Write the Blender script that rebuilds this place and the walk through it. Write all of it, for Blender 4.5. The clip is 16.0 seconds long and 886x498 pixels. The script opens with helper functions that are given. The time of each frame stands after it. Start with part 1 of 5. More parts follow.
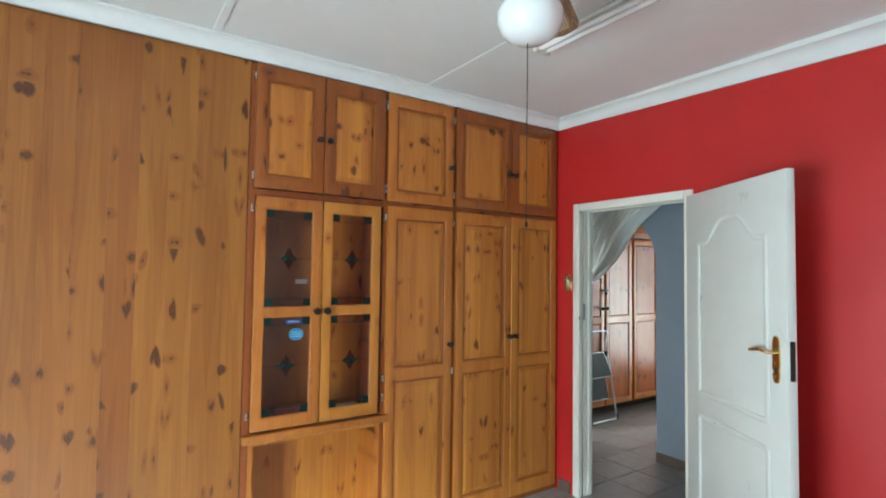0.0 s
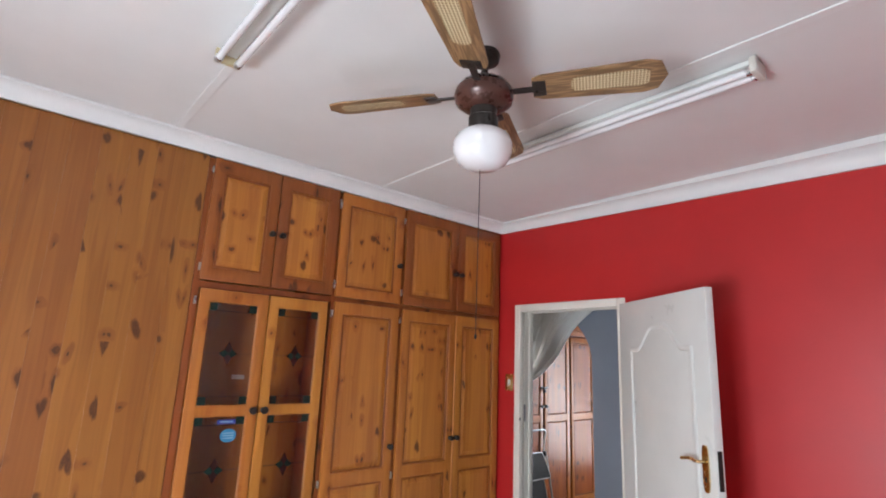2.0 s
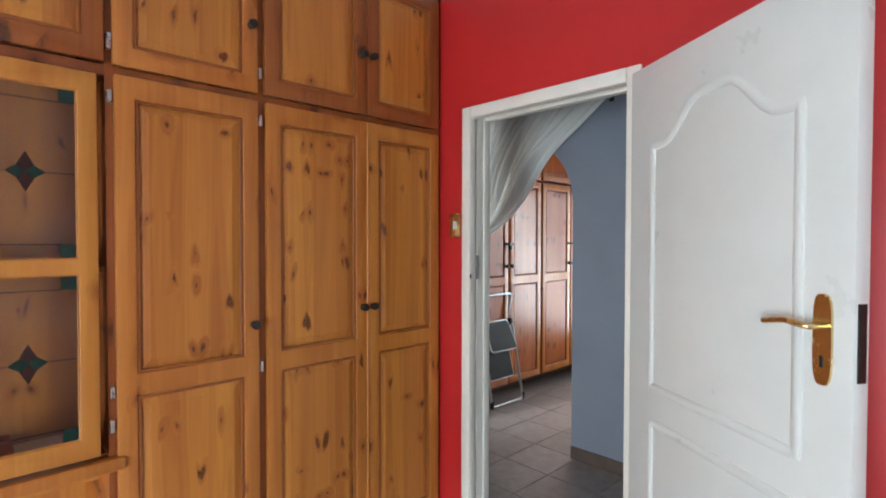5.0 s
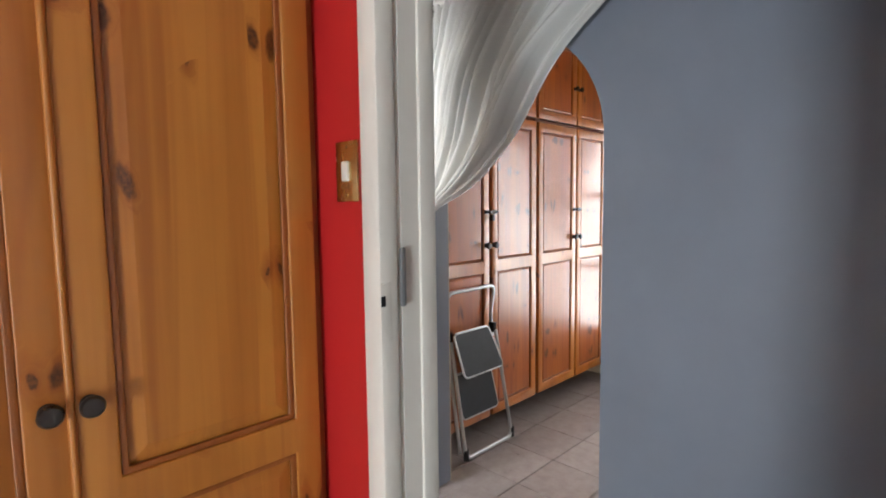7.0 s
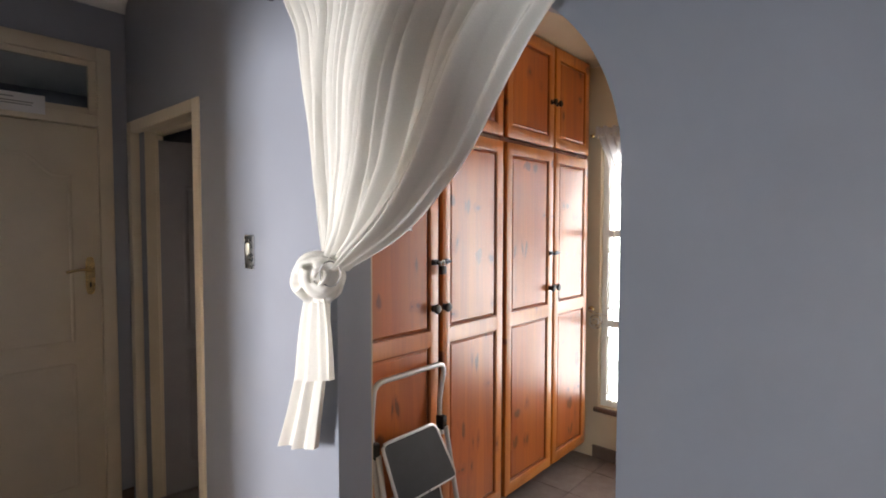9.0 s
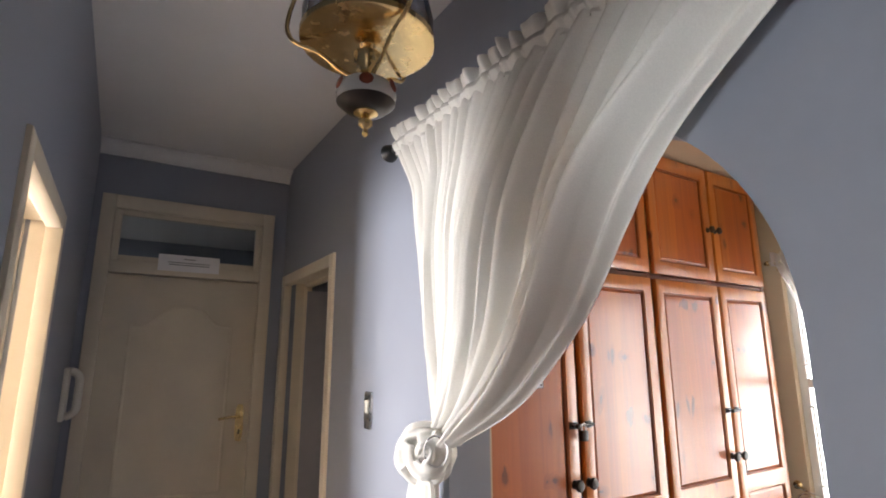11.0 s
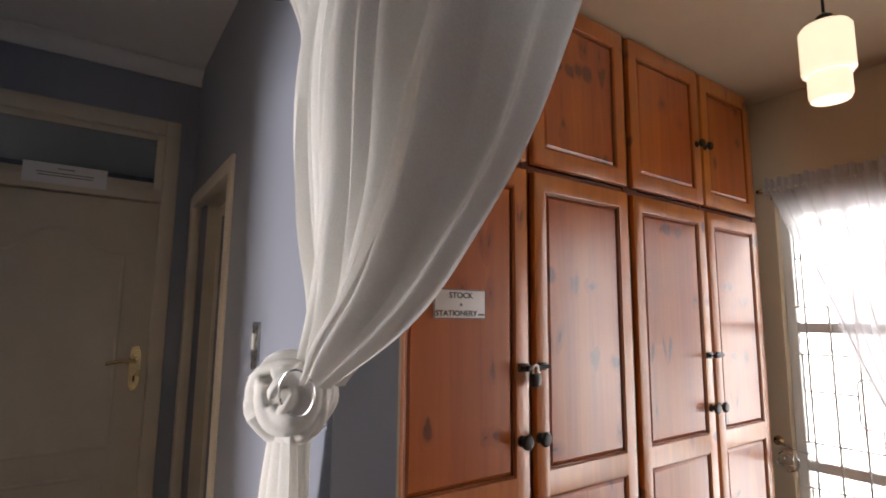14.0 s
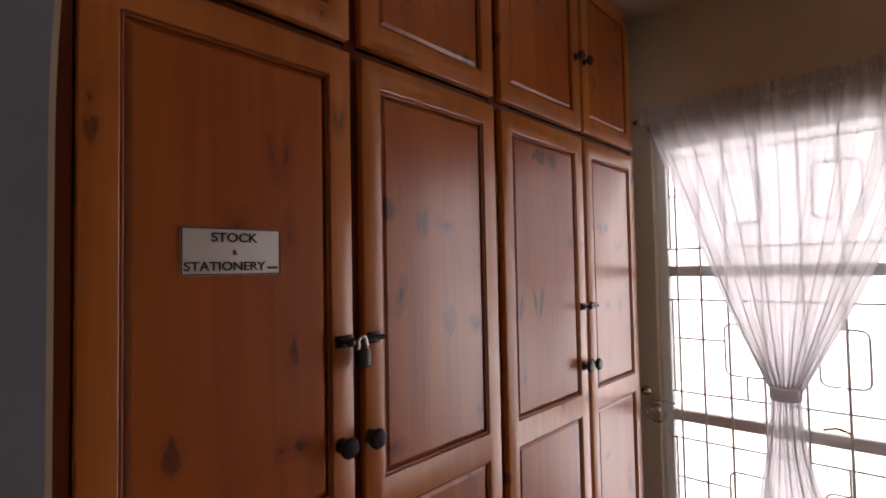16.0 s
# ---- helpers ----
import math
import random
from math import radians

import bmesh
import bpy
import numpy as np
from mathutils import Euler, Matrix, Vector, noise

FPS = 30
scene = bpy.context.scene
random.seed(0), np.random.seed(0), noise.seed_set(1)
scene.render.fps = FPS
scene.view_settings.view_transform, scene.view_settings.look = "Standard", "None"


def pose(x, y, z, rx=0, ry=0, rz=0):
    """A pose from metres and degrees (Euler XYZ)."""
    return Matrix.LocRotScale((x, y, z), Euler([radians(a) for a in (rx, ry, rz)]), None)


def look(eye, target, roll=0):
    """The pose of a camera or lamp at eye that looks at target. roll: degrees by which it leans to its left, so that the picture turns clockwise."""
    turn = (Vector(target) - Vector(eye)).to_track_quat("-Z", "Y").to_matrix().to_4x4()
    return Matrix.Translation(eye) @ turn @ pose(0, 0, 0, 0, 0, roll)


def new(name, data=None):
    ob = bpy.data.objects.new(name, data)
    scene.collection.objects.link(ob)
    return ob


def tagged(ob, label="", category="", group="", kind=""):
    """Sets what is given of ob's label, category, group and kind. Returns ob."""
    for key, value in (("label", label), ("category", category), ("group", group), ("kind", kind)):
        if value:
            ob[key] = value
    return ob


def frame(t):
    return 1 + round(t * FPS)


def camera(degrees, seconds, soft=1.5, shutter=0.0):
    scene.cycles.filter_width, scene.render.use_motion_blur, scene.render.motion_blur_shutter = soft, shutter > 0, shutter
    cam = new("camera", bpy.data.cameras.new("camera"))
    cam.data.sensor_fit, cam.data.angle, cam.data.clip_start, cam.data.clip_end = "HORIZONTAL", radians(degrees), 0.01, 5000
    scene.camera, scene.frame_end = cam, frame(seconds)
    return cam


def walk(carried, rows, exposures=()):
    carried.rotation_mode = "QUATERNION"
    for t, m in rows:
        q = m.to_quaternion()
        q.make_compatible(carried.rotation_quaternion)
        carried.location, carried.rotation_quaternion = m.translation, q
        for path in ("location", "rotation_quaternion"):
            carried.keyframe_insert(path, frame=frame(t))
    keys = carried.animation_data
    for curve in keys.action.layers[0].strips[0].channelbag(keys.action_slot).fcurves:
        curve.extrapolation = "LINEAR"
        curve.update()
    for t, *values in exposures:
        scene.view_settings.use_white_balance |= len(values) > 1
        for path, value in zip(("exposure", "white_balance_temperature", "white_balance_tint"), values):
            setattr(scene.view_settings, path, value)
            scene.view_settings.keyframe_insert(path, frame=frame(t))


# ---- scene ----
cam = camera(81.7, 16.0, 1.9)
PATH = [
    (0, (0.077, -0.067, 1.587), (1.191, 1.592, 1.673), 0.8),
    (0.5, (0.068, -0.087, 1.615), (1.255, 1.514, 1.776), 1.0),
    (1, (0.039, -0.081, 1.634), (1.274, 1.474, 1.874), 1.3),
    (1.5, (0.02, -0.095, 1.65), (1.275, 1.425, 1.983), 1.8),
    (2, (-0.002, -0.103, 1.654), (1.261, 1.388, 2.078), 2.4),
    (2.5, (0.02, -0.09, 1.635), (1.28, 1.388, 2.111), 2.8),
    (3, (0.155, -0.011, 1.563), (1.413, 1.466, 2.045), 3.1),
    (3.5, (0.415, 0.117, 1.499), (1.707, 1.591, 1.897), 2.2),
    (4, (0.607, 0.284, 1.467), (1.93, 1.77, 1.67), 1.0),
    (4.5, (0.857, 0.482, 1.466), (2.187, 1.974, 1.539), 0.6),
    (4.7, (0.954, 0.58, 1.457), (2.312, 2.048, 1.478), 0.4),
    (6.8, (2.26, 1.606, 1.436), (3.668, 3.017, 1.27), -0.8),
    (7, (2.337, 1.684, 1.447), (3.755, 3.083, 1.274), -0.7),
    (7.5, (2.576, 1.832, 1.462), (4.046, 3.176, 1.284), -0.3),
    (8, (2.791, 1.954, 1.486), (4.285, 3.272, 1.312), -0.2),
    (8.5, (2.927, 2.077, 1.524), (4.425, 3.393, 1.355), 0.4),
    (9, (3.058, 2.165, 1.555), (4.563, 3.48, 1.466), 0.1),
    (9.5, (3.202, 2.22, 1.604), (4.668, 3.579, 1.662), -0.5),
    (10, (3.245, 2.227, 1.633), (4.537, 3.741, 1.831), -0.8),
    (10.2, (3.251, 2.224, 1.644), (4.466, 3.792, 1.897), -0.8),
    (12.3, (3.266, 2.296, 1.647), (4.229, 3.98, 2.132), 0.4),
    (12.5, (3.281, 2.341, 1.625), (4.246, 4.024, 2.109), 0.7),
    (13, (3.355, 2.445, 1.567), (4.35, 4.117, 2.028), 1.2),
    (13.5, (3.531, 2.513, 1.553), (4.616, 4.159, 1.889), 0.8),
    (14, (3.658, 2.549, 1.541), (4.785, 4.18, 1.802), 0.6),
    (14.5, (3.732, 2.621, 1.537), (4.889, 4.241, 1.731), 0.1),
    (15, (3.817, 2.747, 1.547), (5.065, 4.305, 1.678), -0.3),
    (15.5, (3.94, 2.818, 1.545), (5.346, 4.238, 1.631), -1.1),
    (16, (4.076, 2.814, 1.54), (5.556, 4.157, 1.614), -1.1),
]
walk(cam, [(t, look(eye, target, roll)) for t, eye, target, roll in PATH],
     [(0.0, -0.25, 5800, -8), (0.5, -0.25, 5800, -2), (2.0, -0.4, 6300, 12), (3.0, -0.75, 6700, 12), (3.5, -0.65, 7200, 12), (4.5, -0.3, 6000, 4), (7.0, -0.1, 6450, 9), (8.0, -0.1, 6500, 8),
      (9.0, -0.15, 6900, 13), (9.5, 0.0, 7200, 13), (10.0, 0.1, 7100, 14), (12.5, 0.27, 6800, 14), (13.5, -0.35, 6900, 15), (14.5, -0.85, 6900, 19), (15.0, -1.1, 7000, 21), (16.0, -1.45, 7000, 26)])

# ---- light ----
world = bpy.data.worlds.new("world")
scene.world = world
world.use_nodes = True
sky = world.node_tree.nodes.new("ShaderNodeTexSky")
sky.sky_type, sky.sun_disc = "NISHITA", False
sky.sun_elevation, sky.sun_rotation = radians(55), radians(200)
world.node_tree.links.new(sky.outputs[0], world.node_tree.nodes["Background"].inputs[0])
world.node_tree.nodes["Background"].inputs[1].default_value = 0.1


def sun_lamp(strength, elevation, azimuth):
    lamp = bpy.data.lights.new("sun", "SUN")
    lamp.energy, lamp.angle, lamp.color = strength, radians(0.5), (1, 0.95, 0.88)
    ob = new("sun", lamp)
    e, a = radians(elevation), radians(azimuth)
    ob.matrix_world = look((0, 0, 20), Vector((0, 0, 20)) - Vector((math.sin(a) * math.cos(e), math.cos(a) * math.cos(e), math.sin(e))))


sun_lamp(2.5, 55, 200)


def window_light(name, eye, target, width, height, power, colour, spread=180):
    lamp = bpy.data.lights.new(name, "AREA")
    lamp.spread = radians(spread)
    lamp.shape, lamp.size, lamp.size_y, lamp.energy, lamp.color = "RECTANGLE", width, height, power, colour
    new(name, lamp).matrix_world = look(eye, target)


DAY = (0.84, 0.94, 1.0)
window_light("bedroom_daylight", (-1.62, 0.35, 1.0), (0.5, 0.5, 0.75), 0.9, 1.0, 135, DAY)
# added narrow-beam lamp: lights the floor so its bounce lifts pine and ceiling
window_light("bedroom_floor_bounce", (-1.6, 0.35, 1.0), (-0.35, 1.1, 0.0), 0.9, 0.9, 110, DAY, 50)
window_light("bathroom_daylight", (0.68, 4.28, 1.3), (2.95, 3.85, 1.4), 0.75, 1.0, 190, (0.93, 0.96, 1.0))
window_light("dressing_room_daylight", (6.3, 2.54, 1.25), (4.7, 2.9, 1.1), 0.16, 1.6, 10, (0.97, 0.98, 1.0))
window_light("far_room_daylight", (4.58, 6.4, 1.7), (3.0, 6.4, 1.5), 0.36, 0.46, 0.06, (0.85, 0.92, 1.0))

# ---- materials ----


def material(name):
    m = bpy.data.materials.new(name)
    m.use_nodes = True
    return m, m.node_tree.nodes, m.node_tree.links, m.node_tree.nodes["Principled BSDF"]


def math_node(nodes, links, op, a, b=None, c=None):
    n = nodes.new("ShaderNodeMath")
    n.operation = op
    for i, v in enumerate((a, b, c)):
        if v is None:
            continue
        if isinstance(v, (int, float)):
            n.inputs[i].default_value = v
        else:
            links.new(v, n.inputs[i])
    return n.outputs[0]


def mix_node(nodes, links, fac, a, b, blend="MIX"):
    n = nodes.new("ShaderNodeMix")
    n.data_type, n.blend_type = "RGBA", blend
    for sock, v in ((n.inputs["Factor"], fac), (n.inputs["A"], a), (n.inputs["B"], b)):
        if isinstance(v, (int, float)):
            sock.default_value = v
        elif isinstance(v, tuple):
            sock.default_value = (*v, 1)
        else:
            links.new(v, sock)
    return n.outputs["Result"]


def ramp_node(nodes, links, fac, stops):
    n = nodes.new("ShaderNodeValToRGB")
    while len(n.color_ramp.elements) < len(stops):
        n.color_ramp.elements.new(0.5)
    for e, (p, c) in zip(n.color_ramp.elements, stops):
        e.position, e.color = p, (*c, 1)
    links.new(fac, n.inputs[0])
    return n.outputs[0]


def scaled_position(nodes, links, scale, shift=None):
    g = nodes.new("ShaderNodeNewGeometry")
    m = nodes.new("ShaderNodeVectorMath")
    m.operation = "MULTIPLY"
    links.new(g.outputs["Position"], m.inputs[0])
    m.inputs[1].default_value = scale
    if shift is None:
        return m.outputs[0]
    a = nodes.new("ShaderNodeVectorMath")
    a.operation = "ADD"
    links.new(m.outputs[0], a.inputs[0])
    links.new(shift, a.inputs[1])
    return a.outputs[0]


def noise_node(nodes, links, vector, scale=1.0, detail=3.0, rough=0.5, distort=0.0):
    n = nodes.new("ShaderNodeTexNoise")
    links.new(vector, n.inputs["Vector"])
    n.inputs["Scale"].default_value, n.inputs["Detail"].default_value = scale, detail
    n.inputs["Roughness"].default_value, n.inputs["Distortion"].default_value = rough, distort
    return n.outputs[0]


def bump_to(nodes, links, shader, height, strength, distance):
    b = nodes.new("ShaderNodeBump")
    b.inputs["Strength"].default_value, b.inputs["Distance"].default_value = strength, distance
    links.new(height, b.inputs["Height"])
    links.new(b.outputs[0], shader.inputs["Normal"])


def plain(name, colour, rough=0.5, metal=0.0, vary=0.08, scale=9.0, bump=0.1, grain=160.0, coat=0.0):
    """Paint, metal or plastic with faint blotches, fine relief and uneven gloss."""
    m, n, l, s = material(name)
    p = scaled_position(n, l, (1, 1, 1))
    blot = noise_node(n, l, p, scale, 4, 0.6)
    fine = noise_node(n, l, p, grain, 2)
    lo = tuple(max(0, c * (1 - vary)) for c in colour)
    hi = tuple(min(1, c * (1 + vary)) for c in colour)
    l.new(ramp_node(n, l, blot, [(0.3, lo), (0.7, hi)]), s.inputs["Base Color"])
    l.new(math_node(n, l, "MULTIPLY_ADD", blot, 0.16, rough - 0.08), s.inputs["Roughness"])
    s.inputs["Metallic"].default_value = metal
    s.inputs["Coat Weight"].default_value = coat
    if bump:
        bump_to(n, l, s, fine, bump, 0.002)
    return m


def pine(name, light, dark, knot, rough=0.4, board=0.0, knots=0.35, tone=0.25, across=(9.0, 6.2), coat=0.0, shine=0.5):
    """Varnished pine: upright grain, boards of differing tone, dark knots with a halo."""
    m, n, l, s = material(name)
    s.inputs["Coat Weight"].default_value, s.inputs["Coat Roughness"].default_value = coat, 0.29
    s.inputs["Coat IOR"].default_value, s.inputs["Specular IOR Level"].default_value = 1.7, shine
    info = n.new("ShaderNodeObjectInfo")
    rnd = info.outputs["Random"]
    shift = n.new("ShaderNodeCombineXYZ")
    l.new(math_node(n, l, "MULTIPLY", rnd, 37.0), shift.inputs[0])
    l.new(math_node(n, l, "MULTIPLY", rnd, 91.0), shift.inputs[2])
    vor = n.new("ShaderNodeTexVoronoi")
    vor.voronoi_dimensions = "2D"
    vor.inputs["Scale"].default_value = 1.0
    flat_in, flat_out = n.new("ShaderNodeSeparateXYZ"), n.new("ShaderNodeCombineXYZ")
    l.new(scaled_position(n, l, (across[0], 1, across[1]), shift.outputs[0]), flat_in.inputs[0])
    l.new(flat_in.outputs[0], flat_out.inputs[0])
    l.new(flat_in.outputs[2], flat_out.inputs[1])
    l.new(flat_out.outputs[0], vor.inputs["Vector"])
    wob = noise_node(n, l, scaled_position(n, l, (75, 75, 48)), 1, 3)
    sep = n.new("ShaderNodeSeparateColor")
    l.new(vor.outputs["Color"], sep.inputs[0])
    gap = n.new("ShaderNodeVectorMath")
    gap.operation = "SUBTRACT"
    l.new(flat_out.outputs[0], gap.inputs[0])
    l.new(vor.outputs["Position"], gap.inputs[1])
    gap_xy = n.new("ShaderNodeSeparateXYZ")
    l.new(gap.outputs[0], gap_xy.inputs[0])
    # each knot is an oval of its own slant and length
    slim = math_node(n, l, "POWER", 2.0, math_node(n, l, "MULTIPLY_ADD", sep.outputs[2], 1.5, -0.55))
    # many knots come in twos, side by side at one height, of unlike size
    twin = math_node(n, l, "FRACT", math_node(n, l, "MULTIPLY", sep.outputs[0], 53.7))
    part_by = math_node(n, l, "MAXIMUM", math_node(n, l, "MULTIPLY_ADD", twin, 0.55, -0.28), 0.0)
    side = math_node(n, l, "SIGN", gap_xy.outputs[0])
    gap_x = math_node(n, l, "SUBTRACT", math_node(n, l, "ABSOLUTE", gap_xy.outputs[0]), part_by)
    lean = math_node(n, l, "MULTIPLY_ADD", math_node(n, l, "FRACT", math_node(n, l, "MULTIPLY", sep.outputs[0], 17.3)), 0.9, -0.45)
    ox = math_node(n, l, "MULTIPLY", math_node(n, l, "ADD", gap_x, math_node(n, l, "MULTIPLY", gap_xy.outputs[1], lean)), slim)
    oz = math_node(n, l, "DIVIDE", gap_xy.outputs[1], slim)
    oval = math_node(n, l, "SQRT", math_node(n, l, "ADD", math_node(n, l, "MULTIPLY", ox, ox), math_node(n, l, "MULTIPLY", oz, oz)))
    dist = math_node(n, l, "ADD", oval, math_node(n, l, "MULTIPLY_ADD", wob, 0.13, -0.065))
    crowd = noise_node(n, l, scaled_position(n, l, (2.6, 2.6, 1.7), shift.outputs[0]), 1, 1)
    limit = math_node(n, l, "MULTIPLY", math_node(n, l, "MULTIPLY_ADD", crowd, 1.5, 0.2), knots)
    keep = math_node(n, l, "LESS_THAN", sep.outputs[0], limit)
    size = math_node(n, l, "MULTIPLY_ADD", math_node(n, l, "POWER", sep.outputs[1], 3.0), 0.24, 0.05)
    size = math_node(n, l, "MULTIPLY", size, math_node(n, l, "MULTIPLY_ADD", side, 0.22, 1.0))
    core = math_node(n, l, "SUBTRACT", 1.0, math_node(n, l, "DIVIDE", dist, size))
    core_node = n.new("ShaderNodeMath")
    core_node.operation, core_node.use_clamp = "MULTIPLY", True
    l.new(core, core_node.inputs[0])
    core_node.inputs[1].default_value = 2.8
    core = math_node(n, l, "MULTIPLY", core_node.outputs[0], keep)
    halo = n.new("ShaderNodeMath")
    halo.operation, halo.use_clamp = "SUBTRACT", True
    halo.inputs[0].default_value = 1.0
    l.new(math_node(n, l, "MULTIPLY", dist, 3.2), halo.inputs[1])
    halo = math_node(n, l, "MULTIPLY", halo.outputs[0], keep)
    warp = n.new("ShaderNodeCombineXYZ")
    l.new(math_node(n, l, "MULTIPLY", halo, 1.6), warp.inputs[0])
    l.new(math_node(n, l, "MULTIPLY", rnd, 53.0), warp.inputs[2])
    fine = noise_node(n, l, scaled_position(n, l, (70, 70, 1.6), warp.outputs[0]), 1, 4, 0.55, 0.4)
    broad = noise_node(n, l, scaled_position(n, l, (11, 11, 0.55), warp.outputs[0]), 1, 2, 0.5, 0.6)
    # growth rings: level lines of the broad figure, drawn out along the board
    rings = math_node(n, l, "SINE", math_node(n, l, "MULTIPLY_ADD", broad, 46.0, math_node(n, l, "MULTIPLY", fine, 2.5)))
    g = math_node(n, l, "MULTIPLY_ADD", broad, 0.7, math_node(n, l, "MULTIPLY", fine, 0.3))
    g = math_node(n, l, "MULTIPLY_ADD", rings, 0.045, g)
    col = ramp_node(n, l, g, [(0.25, dark), (0.62, light)])
    if board:
        sx = n.new("ShaderNodeSeparateXYZ")
        l.new(scaled_position(n, l, (1 / board, 1, 1)), sx.inputs[0])
        wn = n.new("ShaderNodeTexWhiteNoise")
        wn.noise_dimensions = "1D"
        l.new(math_node(n, l, "FLOOR", math_node(n, l, "MULTIPLY_ADD", rnd, 5.0, sx.outputs[0])), wn.inputs["W"])
        tonal = wn.outputs["Value"]
    else:
        tonal = rnd
    hsv = n.new("ShaderNodeHueSaturation")
    l.new(col, hsv.inputs["Color"])
    l.new(math_node(n, l, "MULTIPLY_ADD", tonal, tone, 1 - tone / 2), hsv.inputs["Value"])
    l.new(math_node(n, l, "MULTIPLY_ADD", tonal, 0.009, 0.4955), hsv.inputs["Hue"])
    col = mix_node(n, l, math_node(n, l, "MULTIPLY", halo, 0.85), hsv.outputs[0], tuple(c * k for c, k in zip(dark, (0.75, 0.6, 0.5))))
    heart = noise_node(n, l, scaled_position(n, l, (160, 160, 120)), 1, 2)
    brown = tuple(a * 0.35 + b * 0.65 for a, b in zip(dark, knot))
    col = mix_node(n, l, math_node(n, l, "MULTIPLY", core, 0.92), col, ramp_node(n, l, heart, [(0.35, knot), (0.65, brown)]))
    l.new(col, s.inputs["Base Color"])
    l.new(math_node(n, l, "MULTIPLY_ADD", broad, 0.2, rough - 0.1), s.inputs["Roughness"])
    bump_to(n, l, s, math_node(n, l, "SUBTRACT", fine, math_node(n, l, "MULTIPLY", core, 0.15)), 0.12, 0.002)
    return m


KNOT = (0.05, 0.012, 0.004)
PLANK = pine("pine_plank", (0.315, 0.115, 0.021), (0.205, 0.065, 0.011), KNOT, 0.36, knots=0.36, tone=0.17, across=(10.5, 7.6))
PANEL = pine("pine_panel", (0.49, 0.188, 0.031), (0.33, 0.1, 0.015), KNOT, 0.38, board=0.085, knots=0.34, tone=0.24, across=(11.0, 7.6))
FRAME = pine("pine_frame", (0.47, 0.175, 0.029), (0.34, 0.102, 0.016), KNOT, 0.36, knots=0.22, tone=0.08)
STAINED = pine("stained_pine", (0.27, 0.074, 0.014), (0.175, 0.043, 0.008), KNOT, 0.36, knots=0.18, tone=0.14)
RIM = pine("pine_moulding", (0.3, 0.09, 0.016), (0.19, 0.05, 0.009), KNOT, 0.36, knots=0.0, tone=0.1)
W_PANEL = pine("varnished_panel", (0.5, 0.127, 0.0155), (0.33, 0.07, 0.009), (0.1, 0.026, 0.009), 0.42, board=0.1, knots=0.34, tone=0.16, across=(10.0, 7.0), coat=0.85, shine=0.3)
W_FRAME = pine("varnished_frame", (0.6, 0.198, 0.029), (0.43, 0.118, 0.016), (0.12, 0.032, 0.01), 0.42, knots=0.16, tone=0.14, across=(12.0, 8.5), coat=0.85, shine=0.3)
# darker varnish: shade of door gaps and panel creases put into the colour
W_GAP_SHADE = pine("varnished_gap_shade", (0.2, 0.045, 0.009), (0.12, 0.026, 0.006), KNOT, 0.42, knots=0.0, tone=0.1)
W_BEAD_SHADE = pine("varnished_bead_shade", (0.31, 0.082, 0.011), (0.21, 0.048, 0.008), KNOT, 0.42, knots=0.0, tone=0.1)
RED = plain("red_paint", (0.5, 0.017, 0.018), 0.42, vary=0.05, scale=3, bump=0.12, grain=220)
BLUE = plain("grey_blue_paint", (0.268, 0.292, 0.348), 0.45, vary=0.05, scale=2.5, bump=0.12, grain=220)
CREAM = plain("cream_paint", (0.62, 0.5, 0.35), 0.55, vary=0.05, scale=3)
WHITE = plain("ceiling_white", (0.8, 0.79, 0.78), 0.6, vary=0.03, scale=2)
COVE = plain("cornice_white", (0.82, 0.82, 0.81), 0.5, vary=0.03, scale=4)
GLOSS = plain("white_enamel", (0.76, 0.77, 0.74), 0.3, vary=0.03, scale=5, bump=0.08, grain=90)
WARM = plain("warm_white_enamel", (0.84, 0.8, 0.72), 0.32, vary=0.04, scale=5, bump=0.08, grain=90)
IVORY = plain("ivory_enamel", (0.7, 0.62, 0.5), 0.32, vary=0.05, scale=5, bump=0.08, grain=90)
BRASS = plain("brass", (0.72, 0.53, 0.26), 0.26, 1.0, vary=0.15, scale=30)
STEEL = plain("steel", (0.6, 0.6, 0.6), 0.28, 1.0, vary=0.1, scale=30)
ALU = plain("painted_tube", (0.62, 0.64, 0.66), 0.32, 0.7, vary=0.06)
BRONZE = plain("dark_bronze", (0.035, 0.028, 0.025), 0.3, 0.4, vary=0.2, scale=40)
BLACK = plain("black_iron", (0.02, 0.02, 0.022), 0.4, 0.2, vary=0.2)
TREAD = plain("charcoal_rubber", (0.035, 0.039, 0.046), 0.6, vary=0.15, scale=25, bump=0.4, grain=400)
SKIRT = plain("brown_skirting", (0.13, 0.09, 0.07), 0.4, vary=0.15)
GROUT = plain("grout", (0.12, 0.1, 0.09), 0.8, vary=0.2, scale=20)
PAPER = plain("white_card", (0.8, 0.79, 0.8), 0.5, vary=0.02)
INK = plain("black_print", (0.02, 0.02, 0.02), 0.5, vary=0.0, bump=0)
PLASTIC = plain("ivory_plastic", (0.72, 0.69, 0.62), 0.35, vary=0.03)
YELLOWED = plain("yellowed_plastic", (0.6, 0.5, 0.3), 0.45, vary=0.1)
GREYRUB = plain("grey_felt", (0.2, 0.2, 0.2), 0.8)
PORCELAIN = plain("porcelain", (0.78, 0.76, 0.74), 0.15, vary=0.04, coat=0.4)
FLORAL = plain("painted_flowers", (0.3, 0.09, 0.06), 0.2, vary=0.5, scale=60)
LINING = plain("shadow_paint", (0.3, 0.31, 0.34), 0.5)
BLUETAG = plain("blue_sticker", (0.035, 0.22, 0.38), 0.35, vary=0.1, scale=60)
